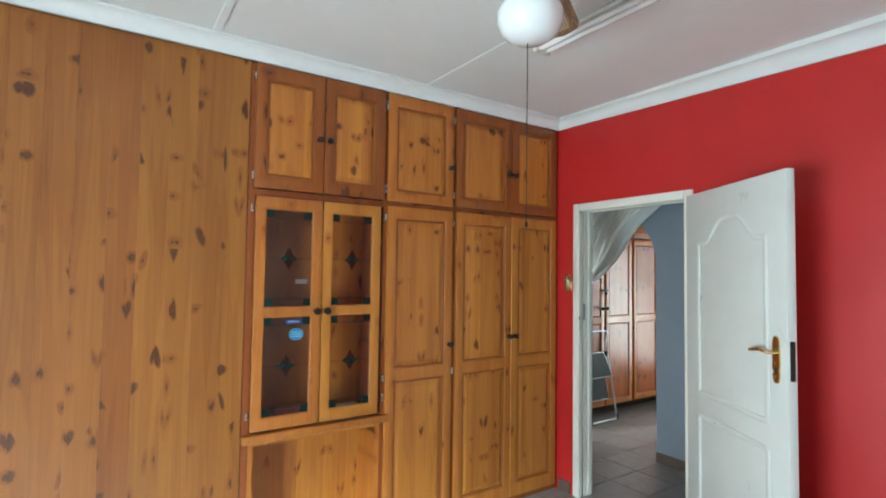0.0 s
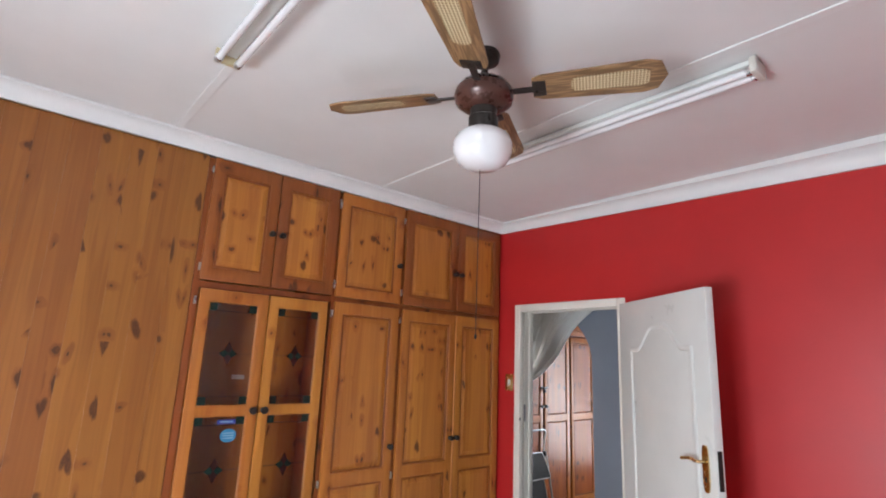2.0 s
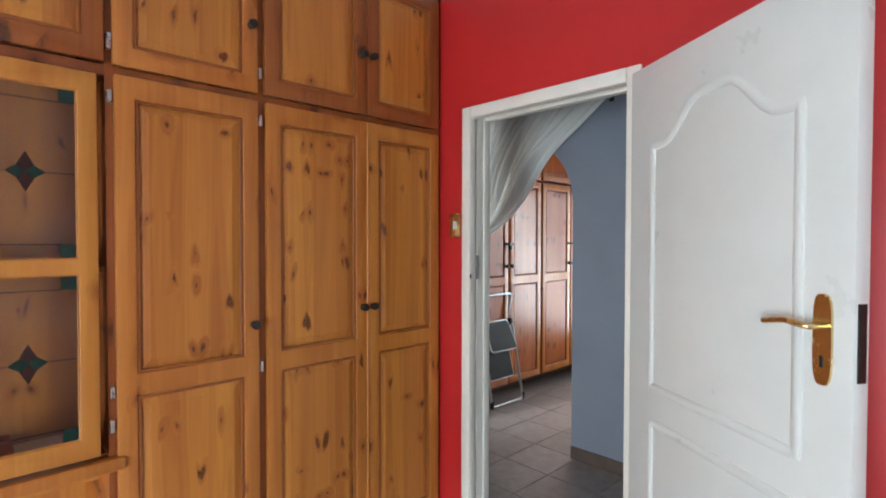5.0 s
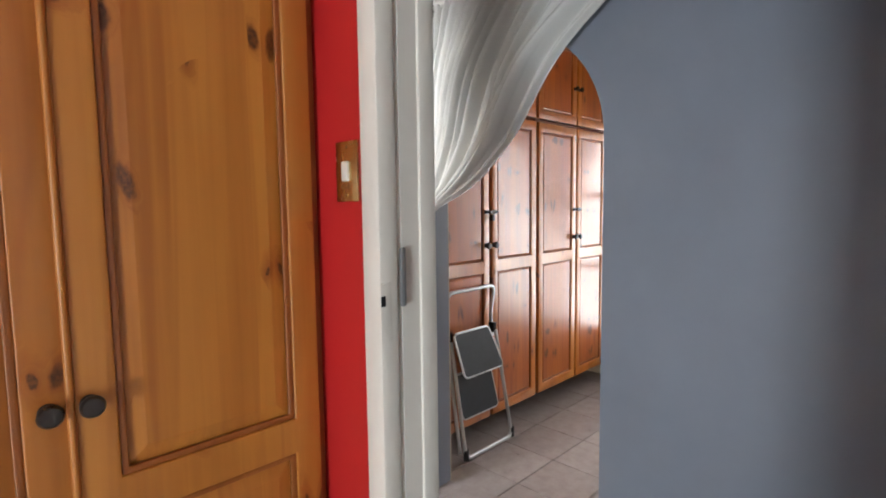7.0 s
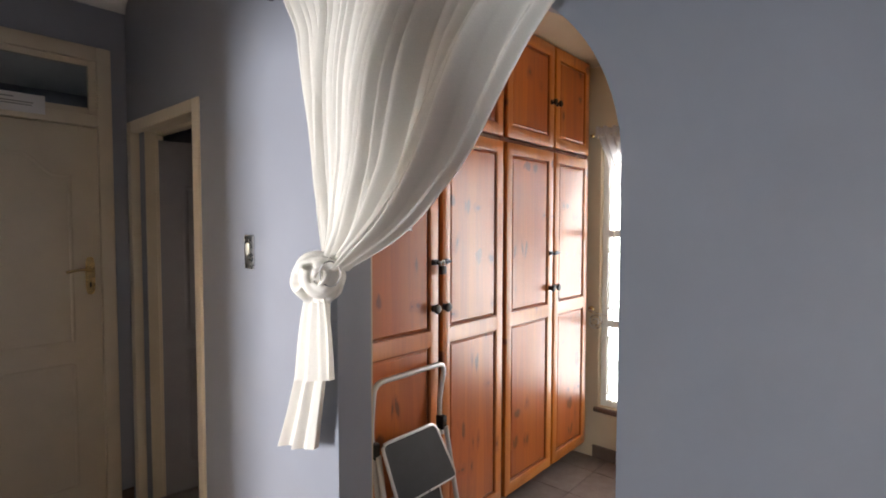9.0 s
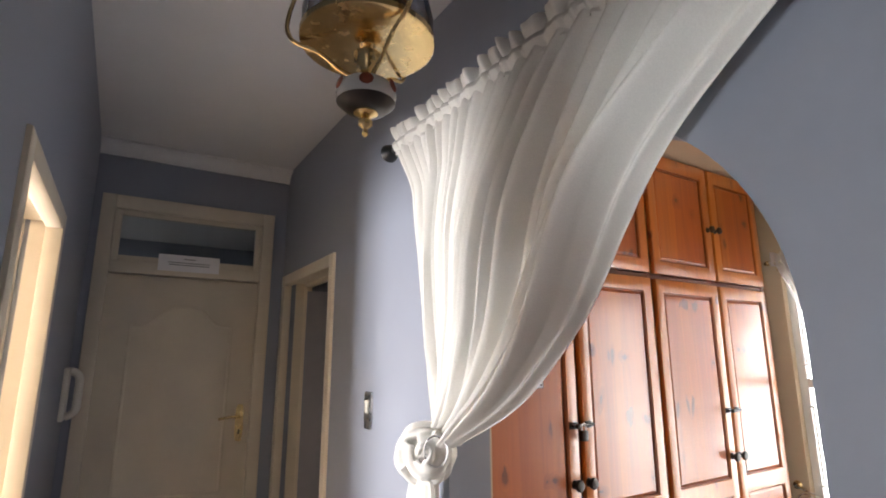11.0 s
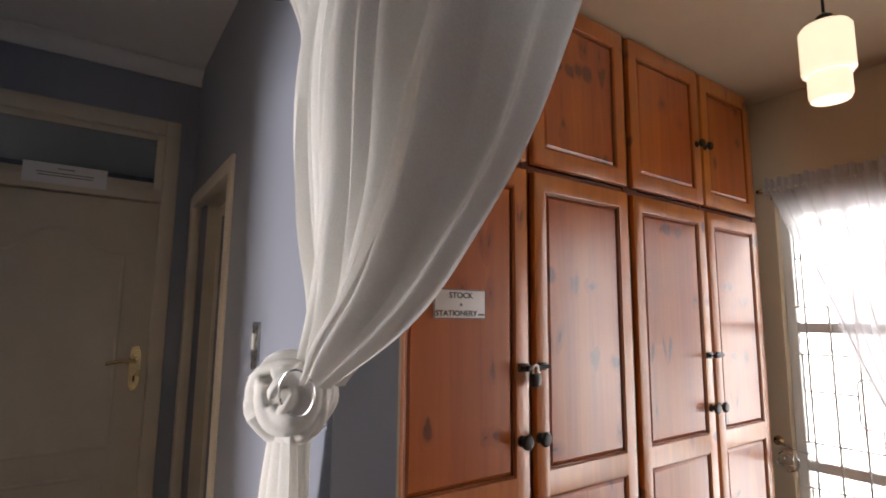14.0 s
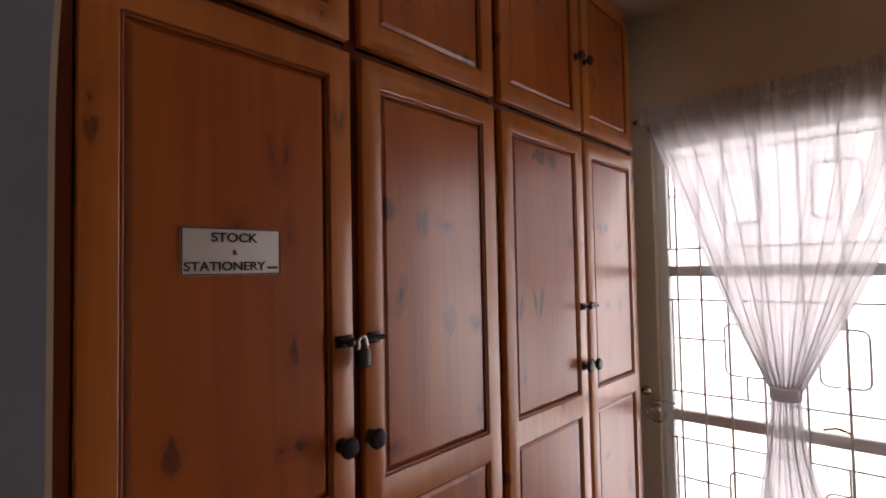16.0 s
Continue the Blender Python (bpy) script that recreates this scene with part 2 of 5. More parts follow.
PALEPRINT = plain("pale_print", (0.25, 0.4, 0.52), 0.4, vary=0.05)
NAVYTAG = plain("navy_sticker", (0.03, 0.04, 0.2), 0.35, vary=0.1)
REDCLOTH = plain("red_box", (0.4, 0.05, 0.04), 0.6)


def tile_material():
    m, n, l, s = material("floor_tile")
    info = n.new("ShaderNodeObjectInfo")
    p = scaled_position(n, l, (1, 1, 1))
    blot = noise_node(n, l, p, 14, 5, 0.65)
    col = ramp_node(n, l, blot, [(0.3, (0.26, 0.215, 0.2)), (0.7, (0.36, 0.31, 0.295))])
    hsv = n.new("ShaderNodeHueSaturation")
    l.new(col, hsv.inputs["Color"])
    l.new(math_node(n, l, "MULTIPLY_ADD", info.outputs["Random"], 0.16, 0.92), hsv.inputs["Value"])
    l.new(hsv.outputs[0], s.inputs["Base Color"])
    l.new(math_node(n, l, "MULTIPLY_ADD", blot, 0.25, 0.2), s.inputs["Roughness"])
    bump_to(n, l, s, noise_node(n, l, p, 60, 2), 0.08, 0.002)
    return m


# enamel darkened to carry the unlit store's shade
SHADEDOOR = plain("shaded_enamel", (0.27, 0.27, 0.3), 0.4, vary=0.05)
TAN = plain("tan_paint", (0.34, 0.22, 0.12), 0.6)
TILE = tile_material()


def cloth(name, colour, sheer, weave):
    m, n, l, s = material(name)
    n.remove(s)
    out = n["Material Output"]
    d, t, mx = n.new("ShaderNodeBsdfDiffuse"), n.new("ShaderNodeBsdfTranslucent"), n.new("ShaderNodeMixShader")
    p = scaled_position(n, l, (weave, weave, weave))
    f = noise_node(n, l, p, 1, 2)
    col = ramp_node(n, l, f, [(0.3, tuple(c * 0.93 for c in colour)), (0.7, colour)])
    for sh in (d, t):
        l.new(col, sh.inputs["Color"])
    b = n.new("ShaderNodeBump")
    b.inputs["Strength"].default_value, b.inputs["Distance"].default_value = 0.2, 0.002
    l.new(f, b.inputs["Height"])
    l.new(b.outputs[0], d.inputs["Normal"])
    mx.inputs[0].default_value = 0.6 if sheer else 0.1
    l.new(d.outputs[0], mx.inputs[1])
    l.new(t.outputs[0], mx.inputs[2])
    last = mx.outputs[0]
    if sheer:
        tr, m2 = n.new("ShaderNodeBsdfTransparent"), n.new("ShaderNodeMixShader")
        m2.inputs[0].default_value = 1 - sheer
        l.new(tr.outputs[0], m2.inputs[1])
        l.new(last, m2.inputs[2])
        last = m2.outputs[0]
    l.new(last, out.inputs[0])
    return m


CURTAIN = cloth("cream_cotton", (0.86, 0.845, 0.8), 0.0, 350)
SHEER = cloth("sheer_voile", (0.84, 0.83, 0.85), 0.13, 500)


def glass(name, colour, rough, clear):
    m, n, l, s = material(name)
    s.inputs["Base Color"].default_value = (*colour, 1)
    s.inputs["Roughness"].default_value = rough
    s.inputs["Transmission Weight"].default_value = clear
    s.inputs["IOR"].default_value = 1.45
    return m


def pane_glass(name, tint, gloss, least=0.0):
    """Thin pane: clear with a mirror-like share."""
    m, n, l, s = material(name)
    n.remove(s)
    tr, gl, mx, fr = n.new("ShaderNodeBsdfTransparent"), n.new("ShaderNodeBsdfGlossy"), n.new("ShaderNodeMixShader"), n.new("ShaderNodeFresnel")
    tr.inputs[0].default_value = (*tint, 1)
    gl.inputs["Roughness"].default_value = gloss
    l.new(math_node(n, l, "ADD", fr.outputs[0], least), mx.inputs[0])
    l.new(tr.outputs[0], mx.inputs[1])
    l.new(gl.outputs[0], mx.inputs[2])
    l.new(mx.outputs[0], n["Material Output"].inputs[0])
    return m


PANE = pane_glass("clear_pane", (0.9, 0.93, 0.93), 0.02)
SMOKED = pane_glass("smoked_pane", (0.92, 0.88, 0.82), 0.2, 0.01)
GREEN = glass("green_glass", (0.004, 0.022, 0.016), 0.25, 0.05)
MAROON = glass("maroon_glass", (0.03, 0.008, 0.007), 0.25, 0.05)
AMBER = glass("amber_glass", (0.24, 0.12, 0.045), 0.2, 0.6)
CLEAR = glass("chimney_glass", (0.95, 0.95, 0.95), 0.02, 1.0)


def glow(name, colour, power, surface):
    m, n, l, s = material(name)
    s.inputs["Base Color"].default_value = (*surface, 1)
    s.inputs["Roughness"].default_value = 0.25
    s.inputs["Emission Color"].default_value = (*colour, 1)
    s.inputs["Emission Strength"].default_value = power
    return m


OPAL = glow("lit_opal_glass", (1.0, 0.86, 0.62), 1.6, (0.85, 0.83, 0.78))
GLOBE = plain("opal_globe", (0.84, 0.83, 0.84), 0.12, vary=0.02, coat=0.4)
OUTSIDE = glow("bright_outdoors", (1.0, 0.98, 0.99), 11.0, (0.8, 0.8, 0.8))


def cane_material():
    m, n, l, s = material("woven_cane")
    tc = n.new("ShaderNodeTexCoord")
    v = n.new("ShaderNodeTexVoronoi")
    v.voronoi_dimensions = "2D"
    v.inputs["Scale"].default_value, v.inputs["Randomness"].default_value = 95, 0.0
    l.new(tc.outputs["Object"], v.inputs["Vector"])
    col = ramp_node(n, l, v.outputs["Distance"], [(0.25, (0.22, 0.13, 0.06)), (0.45, (0.66, 0.55, 0.34))])
    l.new(col, s.inputs["Base Color"])
    s.inputs["Roughness"].default_value = 0.6
    return m


CANE = cane_material()


def blade_oak():
    """Oak veneer whose grain runs along the blade."""
    m, n, l, s = material("fan_blade_oak")
    tc, sc = n.new("ShaderNodeTexCoord"), n.new("ShaderNodeVectorMath")
    sc.operation = "MULTIPLY"
    sc.inputs[1].default_value = (2.6, 26, 26)
    l.new(tc.outputs["Object"], sc.inputs[0])
    broad = noise_node(n, l, sc.outputs[0], 1.0, 2, 0.5, 0.8)
    fine = noise_node(n, l, sc.outputs[0], 5.0, 3, 0.6)
    rings = math_node(n, l, "SINE", math_node(n, l, "MULTIPLY_ADD", broad, 38.0, math_node(n, l, "MULTIPLY", fine, 3.0)))
    g = math_node(n, l, "MULTIPLY_ADD", rings, 0.2, math_node(n, l, "MULTIPLY_ADD", fine, 0.4, 0.3))
    l.new(ramp_node(n, l, g, [(0.2, (0.13, 0.07, 0.032)), (0.75, (0.36, 0.215, 0.105))]), s.inputs["Base Color"])
    s.inputs["Roughness"].default_value = 0.4
    bump_to(n, l, s, fine, 0.08, 0.002)
    return m


FANWOOD = blade_oak()
OXBLOOD = plain("brown_enamel", (0.075, 0.03, 0.022), 0.28, 0.2, vary=0.15, scale=30)

# ---- mesh helpers ----
ORIGIN = {}


def hexa(bm, pts):
    v = [bm.verts.new(p) for p in pts]
    for f in ((0, 3, 2, 1), (4, 5, 6, 7), (0, 1, 5, 4), (1, 2, 6, 5), (2, 3, 7, 6), (3, 0, 4, 7)):
        bm.faces.new([v[i] for i in f])
    return v


def box(bm, x0, x1, y0, y1, z0, z1, bevel=0.0):
    b = bmesh.new() if bevel else bm
    hexa(b, [(x0, y0, z0), (x1, y0, z0), (x1, y1, z0), (x0, y1, z0), (x0, y0, z1), (x1, y0, z1), (x1, y1, z1), (x0, y1, z1)])
    if bevel:
        bmesh.ops.bevel(b, geom=b.edges[:], offset=bevel, segments=2, affect="EDGES", profile=0.5)
        add(bm, b)


def add(bm, other, m=None):
    me = bpy.data.meshes.new("tmp")
    if m is not None:
        other.transform(m)
    other.to_mesh(me)
    other.free()
    bm.from_mesh(me)
    bpy.data.meshes.remove(me)


def boxes(*rows, bevel=0.0):
    bm = bmesh.new()
    for r in rows:
        box(bm, *r, bevel=bevel)
    return bm


def lathe(profile, centre=(0, 0, 0), axis=(0, 0, 1), segs=24):
    """A turned shape: rows of (radius, height) along axis from centre."""
    bm = bmesh.new()
    rings = []
    for r, h in profile:
        rings.append([bm.verts.new((r * math.cos(2 * math.pi * i / segs), r * math.sin(2 * math.pi * i / segs), h)) for i in range(segs)])
    for a, b in zip(rings, rings[1:]):
        for i in range(segs):
            bm.faces.new((a[i], a[(i + 1) % segs], b[(i + 1) % segs], b[i]))
    if profile[0][0] > 0:
        bm.faces.new(rings[0][::-1])
    if profile[-1][0] > 0:
        bm.faces.new(rings[-1])
    bmesh.ops.remove_doubles(bm, verts=bm.verts[:], dist=1e-5)
    bm.transform(Matrix.Translation(centre) @ Vector(axis).to_track_quat("Z", "Y").to_matrix().to_4x4())
    bmesh.ops.recalc_face_normals(bm, faces=bm.faces[:])
    return bm


def sweep(points, radius, segs=10, closed=False, flat=1.0):
    """A round bar along points."""
    bm = bmesh.new()
    pts = [Vector(p) for p in points]
    n = len(pts)
    rings = []
    up = None
    for i, p in enumerate(pts):
        a = pts[(i - 1) % n] if (closed or i) else p
        b = pts[(i + 1) % n] if (closed or i < n - 1) else p
        d = (b - a).normalized()
        if up is None:
            up = Vector((0, 0, 1)) if abs(d.z) < 0.9 else Vector((1, 0, 0))
        side = d.cross(up).normalized()
        up = side.cross(d).normalized()
        rings.append([bm.verts.new(p + radius * (side * flat * math.cos(2 * math.pi * k / segs) + up * math.sin(2 * math.pi * k / segs))) for k in range(segs)])
    pairs = list(zip(rings, rings[1:])) + ([(rings[-1], rings[0])] if closed else [])
    for a, b in pairs:
        for k in range(segs):
            bm.faces.new((a[k], a[(k + 1) % segs], b[(k + 1) % segs], b[k]))
    if not closed:
        bm.faces.new(rings[0][::-1])
        bm.faces.new(rings[-1])
    bmesh.ops.recalc_face_normals(bm, faces=bm.faces[:])
    return bm


def round_path(points, radius, steps=6):
    """Points with their corners rounded off."""
    pts = [Vector(p) for p in points]
    out = [pts[0]]
    for a, b, c in zip(pts, pts[1:], pts[2:]):
        p, q = b + (a - b).normalized() * radius, b + (c - b).normalized() * radius
        for i in range(steps + 1):
            t = i / steps
            out.append(p * (1 - t) ** 2 + b * 2 * t * (1 - t) + q * t * t)
    return out + [pts[-1]]


def grid_mesh(rows):
    bm = bmesh.new()
    vs = [[bm.verts.new(p) for p in r] for r in rows]
    for a, b in zip(vs, vs[1:]):
        for i in range(len(a) - 1):
            bm.faces.new((a[i], a[i + 1], b[i + 1], b[i]))
    return bm


def plate(xs, zs, holes, y0, y1, bevel=0.0):
    """One flat framed body: a grid of cells cut at xs and zs, without the cells (column, row) in holes."""
    bm = bmesh.new()
    vert = {}
    def at(i, j):
        if (i, j) not in vert:
            vert[i, j] = bm.verts.new((xs[i], y0, zs[j]))
        return vert[i, j]
    for i in range(len(xs) - 1):
        for j in range(len(zs) - 1):
            if (i, j) not in holes:
                bm.faces.new((at(i, j), at(i + 1, j), at(i + 1, j + 1), at(i, j + 1)))
    out = bmesh.ops.extrude_face_region(bm, geom=bm.faces[:])
    bmesh.ops.translate(bm, vec=(0, y1 - y0, 0), verts=[v for v in out["geom"] if isinstance(v, bmesh.types.BMVert)])
    bmesh.ops.recalc_face_normals(bm, faces=bm.faces[:])
    bmesh.ops.dissolve_limit(bm, angle_limit=0.01, verts=bm.verts[:], edges=bm.edges[:])
    if bevel:
        bmesh.ops.bevel(bm, geom=[e for e in bm.edges if e.is_manifold and e.calc_face_angle(0) > 0.5], offset=bevel, segments=2, affect="EDGES", profile=0.5)
    return bm


def prism(outline, lo, hi, axis="y"):
    """A flat outline (u, z) drawn out between lo and hi along an axis."""
    bm = bmesh.new()
    def at(u, z, d):
        return (u, d, z) if axis == "y" else ((d, u, z) if axis == "x" else (u, z, d))
    a = [bm.verts.new(at(u, z, lo)) for u, z in outline]
    b = [bm.verts.new(at(u, z, hi)) for u, z in outline]
    bm.faces.new(a)
    bm.faces.new(b[::-1])
    k = len(a)
    for i in range(k):
        bm.faces.new((a[i], a[(i + 1) % k], b[(i + 1) % k], b[i]))
    bmesh.ops.recalc_face_normals(bm, faces=bm.faces[:])
    return bm


def finish(bm, name, mat, smooth=False):
    me = bpy.data.meshes.new(name)
    bm.to_mesh(me)
    bm.free()
    me.materials.append(mat)
    if smooth:
        me.shade_smooth()
        me.set_sharp_from_angle(angle=radians(40))
    return me


def thing(name, at, label, category, group="", m=None):
    ob = new(name)
    ob.empty_display_size = 0.05
    ob.matrix_world = m if m is not None else Matrix.Translation(at)
    ORIGIN[ob] = Vector((0, 0, 0)) if m is not None else Vector(at)
    return tagged(ob, label, category, group)


def part(name, bm, mat, parent, label="", smooth=True):
    """One mesh object under a thing or a part; bm is in the thing's frame of reference (the world, unless the thing is turned)."""
    o = ORIGIN[parent]
    bm.transform(Matrix.Translation(-o))
    ob = new(name, finish(bm, name, mat, smooth))
    ob.parent = parent
    ORIGIN[ob] = o
    return tagged(ob, label)


def lone(name, bm, mat, label="", category="", group="", kind="", smooth=True, at=(0, 0, 0)):
    bm.transform(Matrix.Translation(-Vector(at)))
    ob = new(name, finish(bm, name, mat, smooth))
    ob.location = at
    ORIGIN[ob] = Vector(at)
    return tagged(ob, label, category, group, kind)


def structure(name, bm, mat, label="", smooth=False):
    return lone(name, bm, mat, label, "", "", "structure", smooth)

# ---- the setting ----
CEIL_A, CEIL_H, CEIL_B = 2.735, 2.775, 2.6
XR, XH, XB, XB2, XW = 2.945, 3.062, 4.055, 4.2, 6.29
YP, YE, YA0, YA1, ZS = 2.66, 5.34, 2.57, 3.48, 1.68

structure("floor", boxes((-2.1, 6.6, -2.4, 7.4, -0.12, -0.012)), GROUT, "tiled floor bedding")
structure("ceiling_bedroom", boxes((-1.65, XR, -2.2, 3.3, CEIL_A, 2.95)), WHITE, "white board ceiling")
structure("ceiling_hall", boxes((XH, XB, -0.6, YE, CEIL_H, 2.95)), WHITE, "white board ceiling")
structure("ceiling_dressing", boxes((XB2, XW, 1.6, 4.3, CEIL_B, 2.95)), CREAM, "cream ceiling")
structure("ceiling_back_rooms", boxes((0.5, XR, 3.3, 5.5, 2.6, 2.95), (XB2, 5.8, 4.3, 5.5, 2.6, 2.95), (2.6, 4.6, 5.46, 7.3, 2.62, 2.95)), WHITE, "white ceiling")

# red wall with its doorway
structure("wall_red", boxes((XR, 3.0, -2.2, 1.6, 0, 2.95), (XR, 3.0, 2.485, 3.3, 0, 2.95), (XR, 3.0, 1.6, 2.485, 2.08, 2.95)), RED, "red painted plaster wall")
D3A, D3B = 3.46, 4.15
structure("wall_hall_west", boxes((3.0, XH, -0.6, 1.6, 0, 2.95), (3.0, XH, 2.49, D3A, 0, 2.95), (3.0, XH, 1.6, 2.49, 2.08, 2.95),
                                  (XR, XH, D3B, 5.46, 0, 2.95), (3.0, XH, D3A, D3B, 2.068, 2.95)), BLUE, "grey-blue painted plaster wall")
structure("wall_bathroom_east", boxes((XR, 3.0, 3.3, D3A, 0, 2.95), (XR, 3.0, D3A, D3B, 2.068, 2.95)), CREAM, "cream painted wall")


def arch_wall(x0, x1):
    bm = bmesh.new()
    box(bm, x0, x1, -0.6, YA0, 0, 2.95)
    box(bm, x0, x1, YA1, 4.49, 0, 2.95)
    box(bm, x0, x1, 4.49, 5.27, 2.095, 2.95)
    box(bm, x0, x1, 5.27, 5.46, 0, 2.95)
    c, r, steps = (YA0 + YA1) / 2, (YA1 - YA0) / 2, 40
    pts = [(c - r * math.cos(math.pi * i / steps), ZS + r * math.sin(math.pi * i / steps)) for i in range(steps + 1)]
    for (y0, z0), (y1, z1) in zip(pts, pts[1:]):
        hexa(bm, [(x0, y0, z0), (x1, y0, z0), (x1, y1, z1), (x0, y1, z1), (x0, y0, 2.95), (x1, y0, 2.95), (x1, y1, 2.95), (x0, y1, 2.95)])
    bmesh.ops.remove_doubles(bm, verts=bm.verts[:], dist=1e-5)
    return bm


structure("wall_arch", arch_wall(XB, 4.194), BLUE, "grey-blue plaster wall with a round arch", True)
structure("wall_arch_lining", arch_wall(4.194, XB2), CREAM, "cream painted inner face of the arch wall", True)
structure("wall_end", boxes((2.6, 3.12, YE, 5.46, 0, 2.95), (3.96, 4.7, YE, 5.46, 0, 2.95), (3.12, 3.96, YE, 5.46, 2.46, 2.95)), BLUE, "grey-blue painted end wall")
structure("wall_hall_south", boxes((3.0, 4.2, -0.75, -0.6, 0, 2.95)), BLUE, "grey-blue painted wall")
# the bedroom's other walls, with its window
structure("wall_bedroom_west", boxes((-1.75, -1.65, -2.2, -0.15, 0, 2.95), (-1.75, -1.65, 0.85, 2.75, 0, 2.95), (-1.75, -1.65, -0.15, 0.85, 0, 0.4), (-1.75, -1.65, -0.15, 0.85, 1.6, 2.95)), WHITE, "unseen closing wall, white to cut red bounce with a window opening")
# out of view; white chosen so that no red bounces onto the pine
structure("wall_bedroom_south", boxes((-1.75, 3.0, -2.35, -2.2, 0, 2.95)), WHITE, "unseen closing wall, white to cut red bounce")
structure("wall_pine_backing", boxes((-1.75, 0.69, 2.685, 2.8, 0, 2.95), (0.5, 3.0, 3.2, 3.3, 0, 2.95), (0.5, 0.69, 2.8, 3.2, 0, 2.95)), CREAM, "plain wall behind the cupboards")
# dressing room
WY0, WY1, WZ0, WZ1 = 2.45, 3.61, 0.35, 2.07
structure("wall_window", boxes((XW, 6.45, 1.6, WY0, 0, 2.95), (XW, 6.45, WY1, 4.4, 0, 2.95), (XW, 6.45, WY0, WY1, 0, WZ0), (XW, 6.45, WY0, WY1, WZ1, 2.95)), CREAM, "cream plaster wall with a tall window opening")
structure("wall_dressing_back", boxes((XB2, XW, 4.27, 4.4, 0, 2.95)), CREAM, "cream painted wall")
# out of view; tan keeps pale reflections off the wardrobe varnish
structure("wall_dressing_south", boxes((XB2, 6.45, 1.45, 1.6, 0, 2.95)), TAN, "unseen closing wall, toned tan to dim reflections")
# rooms glimpsed through doors
structure("wall_bathroom", boxes((0.5, 0.62, 3.3, 3.6, 0, 2.95), (0.5, 0.62, 4.7, 5.46, 0, 2.95), (0.5, 0.62, 3.6, 4.7, 0, 1.0), (0.5, 0.62, 3.6, 4.7, 2.1, 2.95), (0.5, 2.6, 5.34, 5.46, 0, 2.95)), CREAM, "cream painted bathroom walls")
structure("wall_store", boxes((5.7, 5.82, 4.4, 5.46, 0, 2.95), (4.7, 5.82, 5.34, 5.46, 0, 2.95)), LINING, "grey painted walls")
structure("wall_far_room", boxes((2.6, 4.7, 7.2, 7.35, 0, 2.95), (2.5, 2.6, 5.46, 7.35, 0, 2.95), (4.6, 4.7, 5.46, 6.2, 0, 2.95), (4.6, 4.7, 6.6, 7.2, 0, 2.95), (4.6, 4.7, 6.2, 6.6, 0, 1.4), (4.6, 4.7, 6.2, 6.6, 1.9, 2.95)), BLUE, "grey-blue painted walls")


def cornice(name, a, b, inward, z, size, mat, label, drop=0.0):
    """A coved strip from a to b along a wall; inward: unit vector into the room; drop: how much deeper it hangs at a."""
    prof = [(0, 0), (0.014, 0)] + [(0.014 + (size - 0.014) * (1 - math.cos(t * math.pi / 12)), (size - 0.012) * math.sin(t * math.pi / 12)) for t in range(0, 7)] + [(size, size - 0.004), (size, size), (0, size)]
    d = Vector(inward)
    bm = bmesh.new()
    ra = [bm.verts.new(Vector((*a, z)) + d * u + Vector((0, 0, w - (0 if w == size else drop * (1 - 0.65 * w / size))))) for u, w in prof]
    rb = [bm.verts.new(Vector((*b, z)) + d * u + Vector((0, 0, w))) for u, w in prof]
    for i in range(len(prof)):
        j = (i + 1) % len(prof)
        bm.faces.new((ra[i], ra[j], rb[j], rb[i]))
    bm.faces.new(ra)
    bm.faces.new(rb[::-1])
    bmesh.ops.recalc_face_normals(bm, faces=bm.faces[:])
    return structure(name, bm, mat, label, True)


LC = "white coved plaster cornice"
cornice("trim_cornice_pine", (-1.65, YP - 0.016), (XR, YP - 0.016), (0, -1, 0), CEIL_A - 0.075, 0.073, COVE, LC)
cornice("trim_cornice_red", (XR - 0.002, -2.2), (XR - 0.002, YP - 0.02), (-1, 0, 0), CEIL_A - 0.074, 0.072, COVE, LC, 0.105)
cornice("trim_cornice_hall_end", (XH, YE - 0.002), (XB, YE - 0.002), (0, -1, 0), CEIL_H - 0.075, 0.073, WHITE, LC)


def ceiling_strip(x, y0, y1):
    return structure("trim_ceiling_strip", boxes((x - 0.018, x + 0.018, y0, y1, CEIL_A - 0.007, CEIL_A - 0.001), bevel=0.002), COVE, "white cover strip on the ceiling joint")


ceiling_strip(0.51, -2.2, 2.58)
ceiling_strip(1.735, -2.2, 2.58)


def skirting(name, *rows):
    structure(name, boxes(*rows, bevel=0.003), SKIRT, "brown skirting tile")


skirting("baseboard_arch_south", (XB - 0.012, XB - 0.001, -0.6, YA0 - 0.001, 0.001, 0.085))
skirting("baseboard_arch_north", (XB - 0.012, XB - 0.001, YA1 + 0.001, 4.42, 0.001, 0.085))
skirting("baseboard_window", (XW - 0.012, XW - 0.001, 1.6, 3.64, 0.001, 0.085))
skirting("baseboard_end", (3.98, XB - 0.014, YE - 0.012, YE - 0.001, 0.001, 0.085))
skirting("baseboard_red", (XR - 0.012, XR - 0.001, 2.52, 2.63, 0.001, 0.085), (XR - 0.012, XR - 0.001, -2.2, 1.55, 0.001, 0.085))

# ---- doors and frames ----


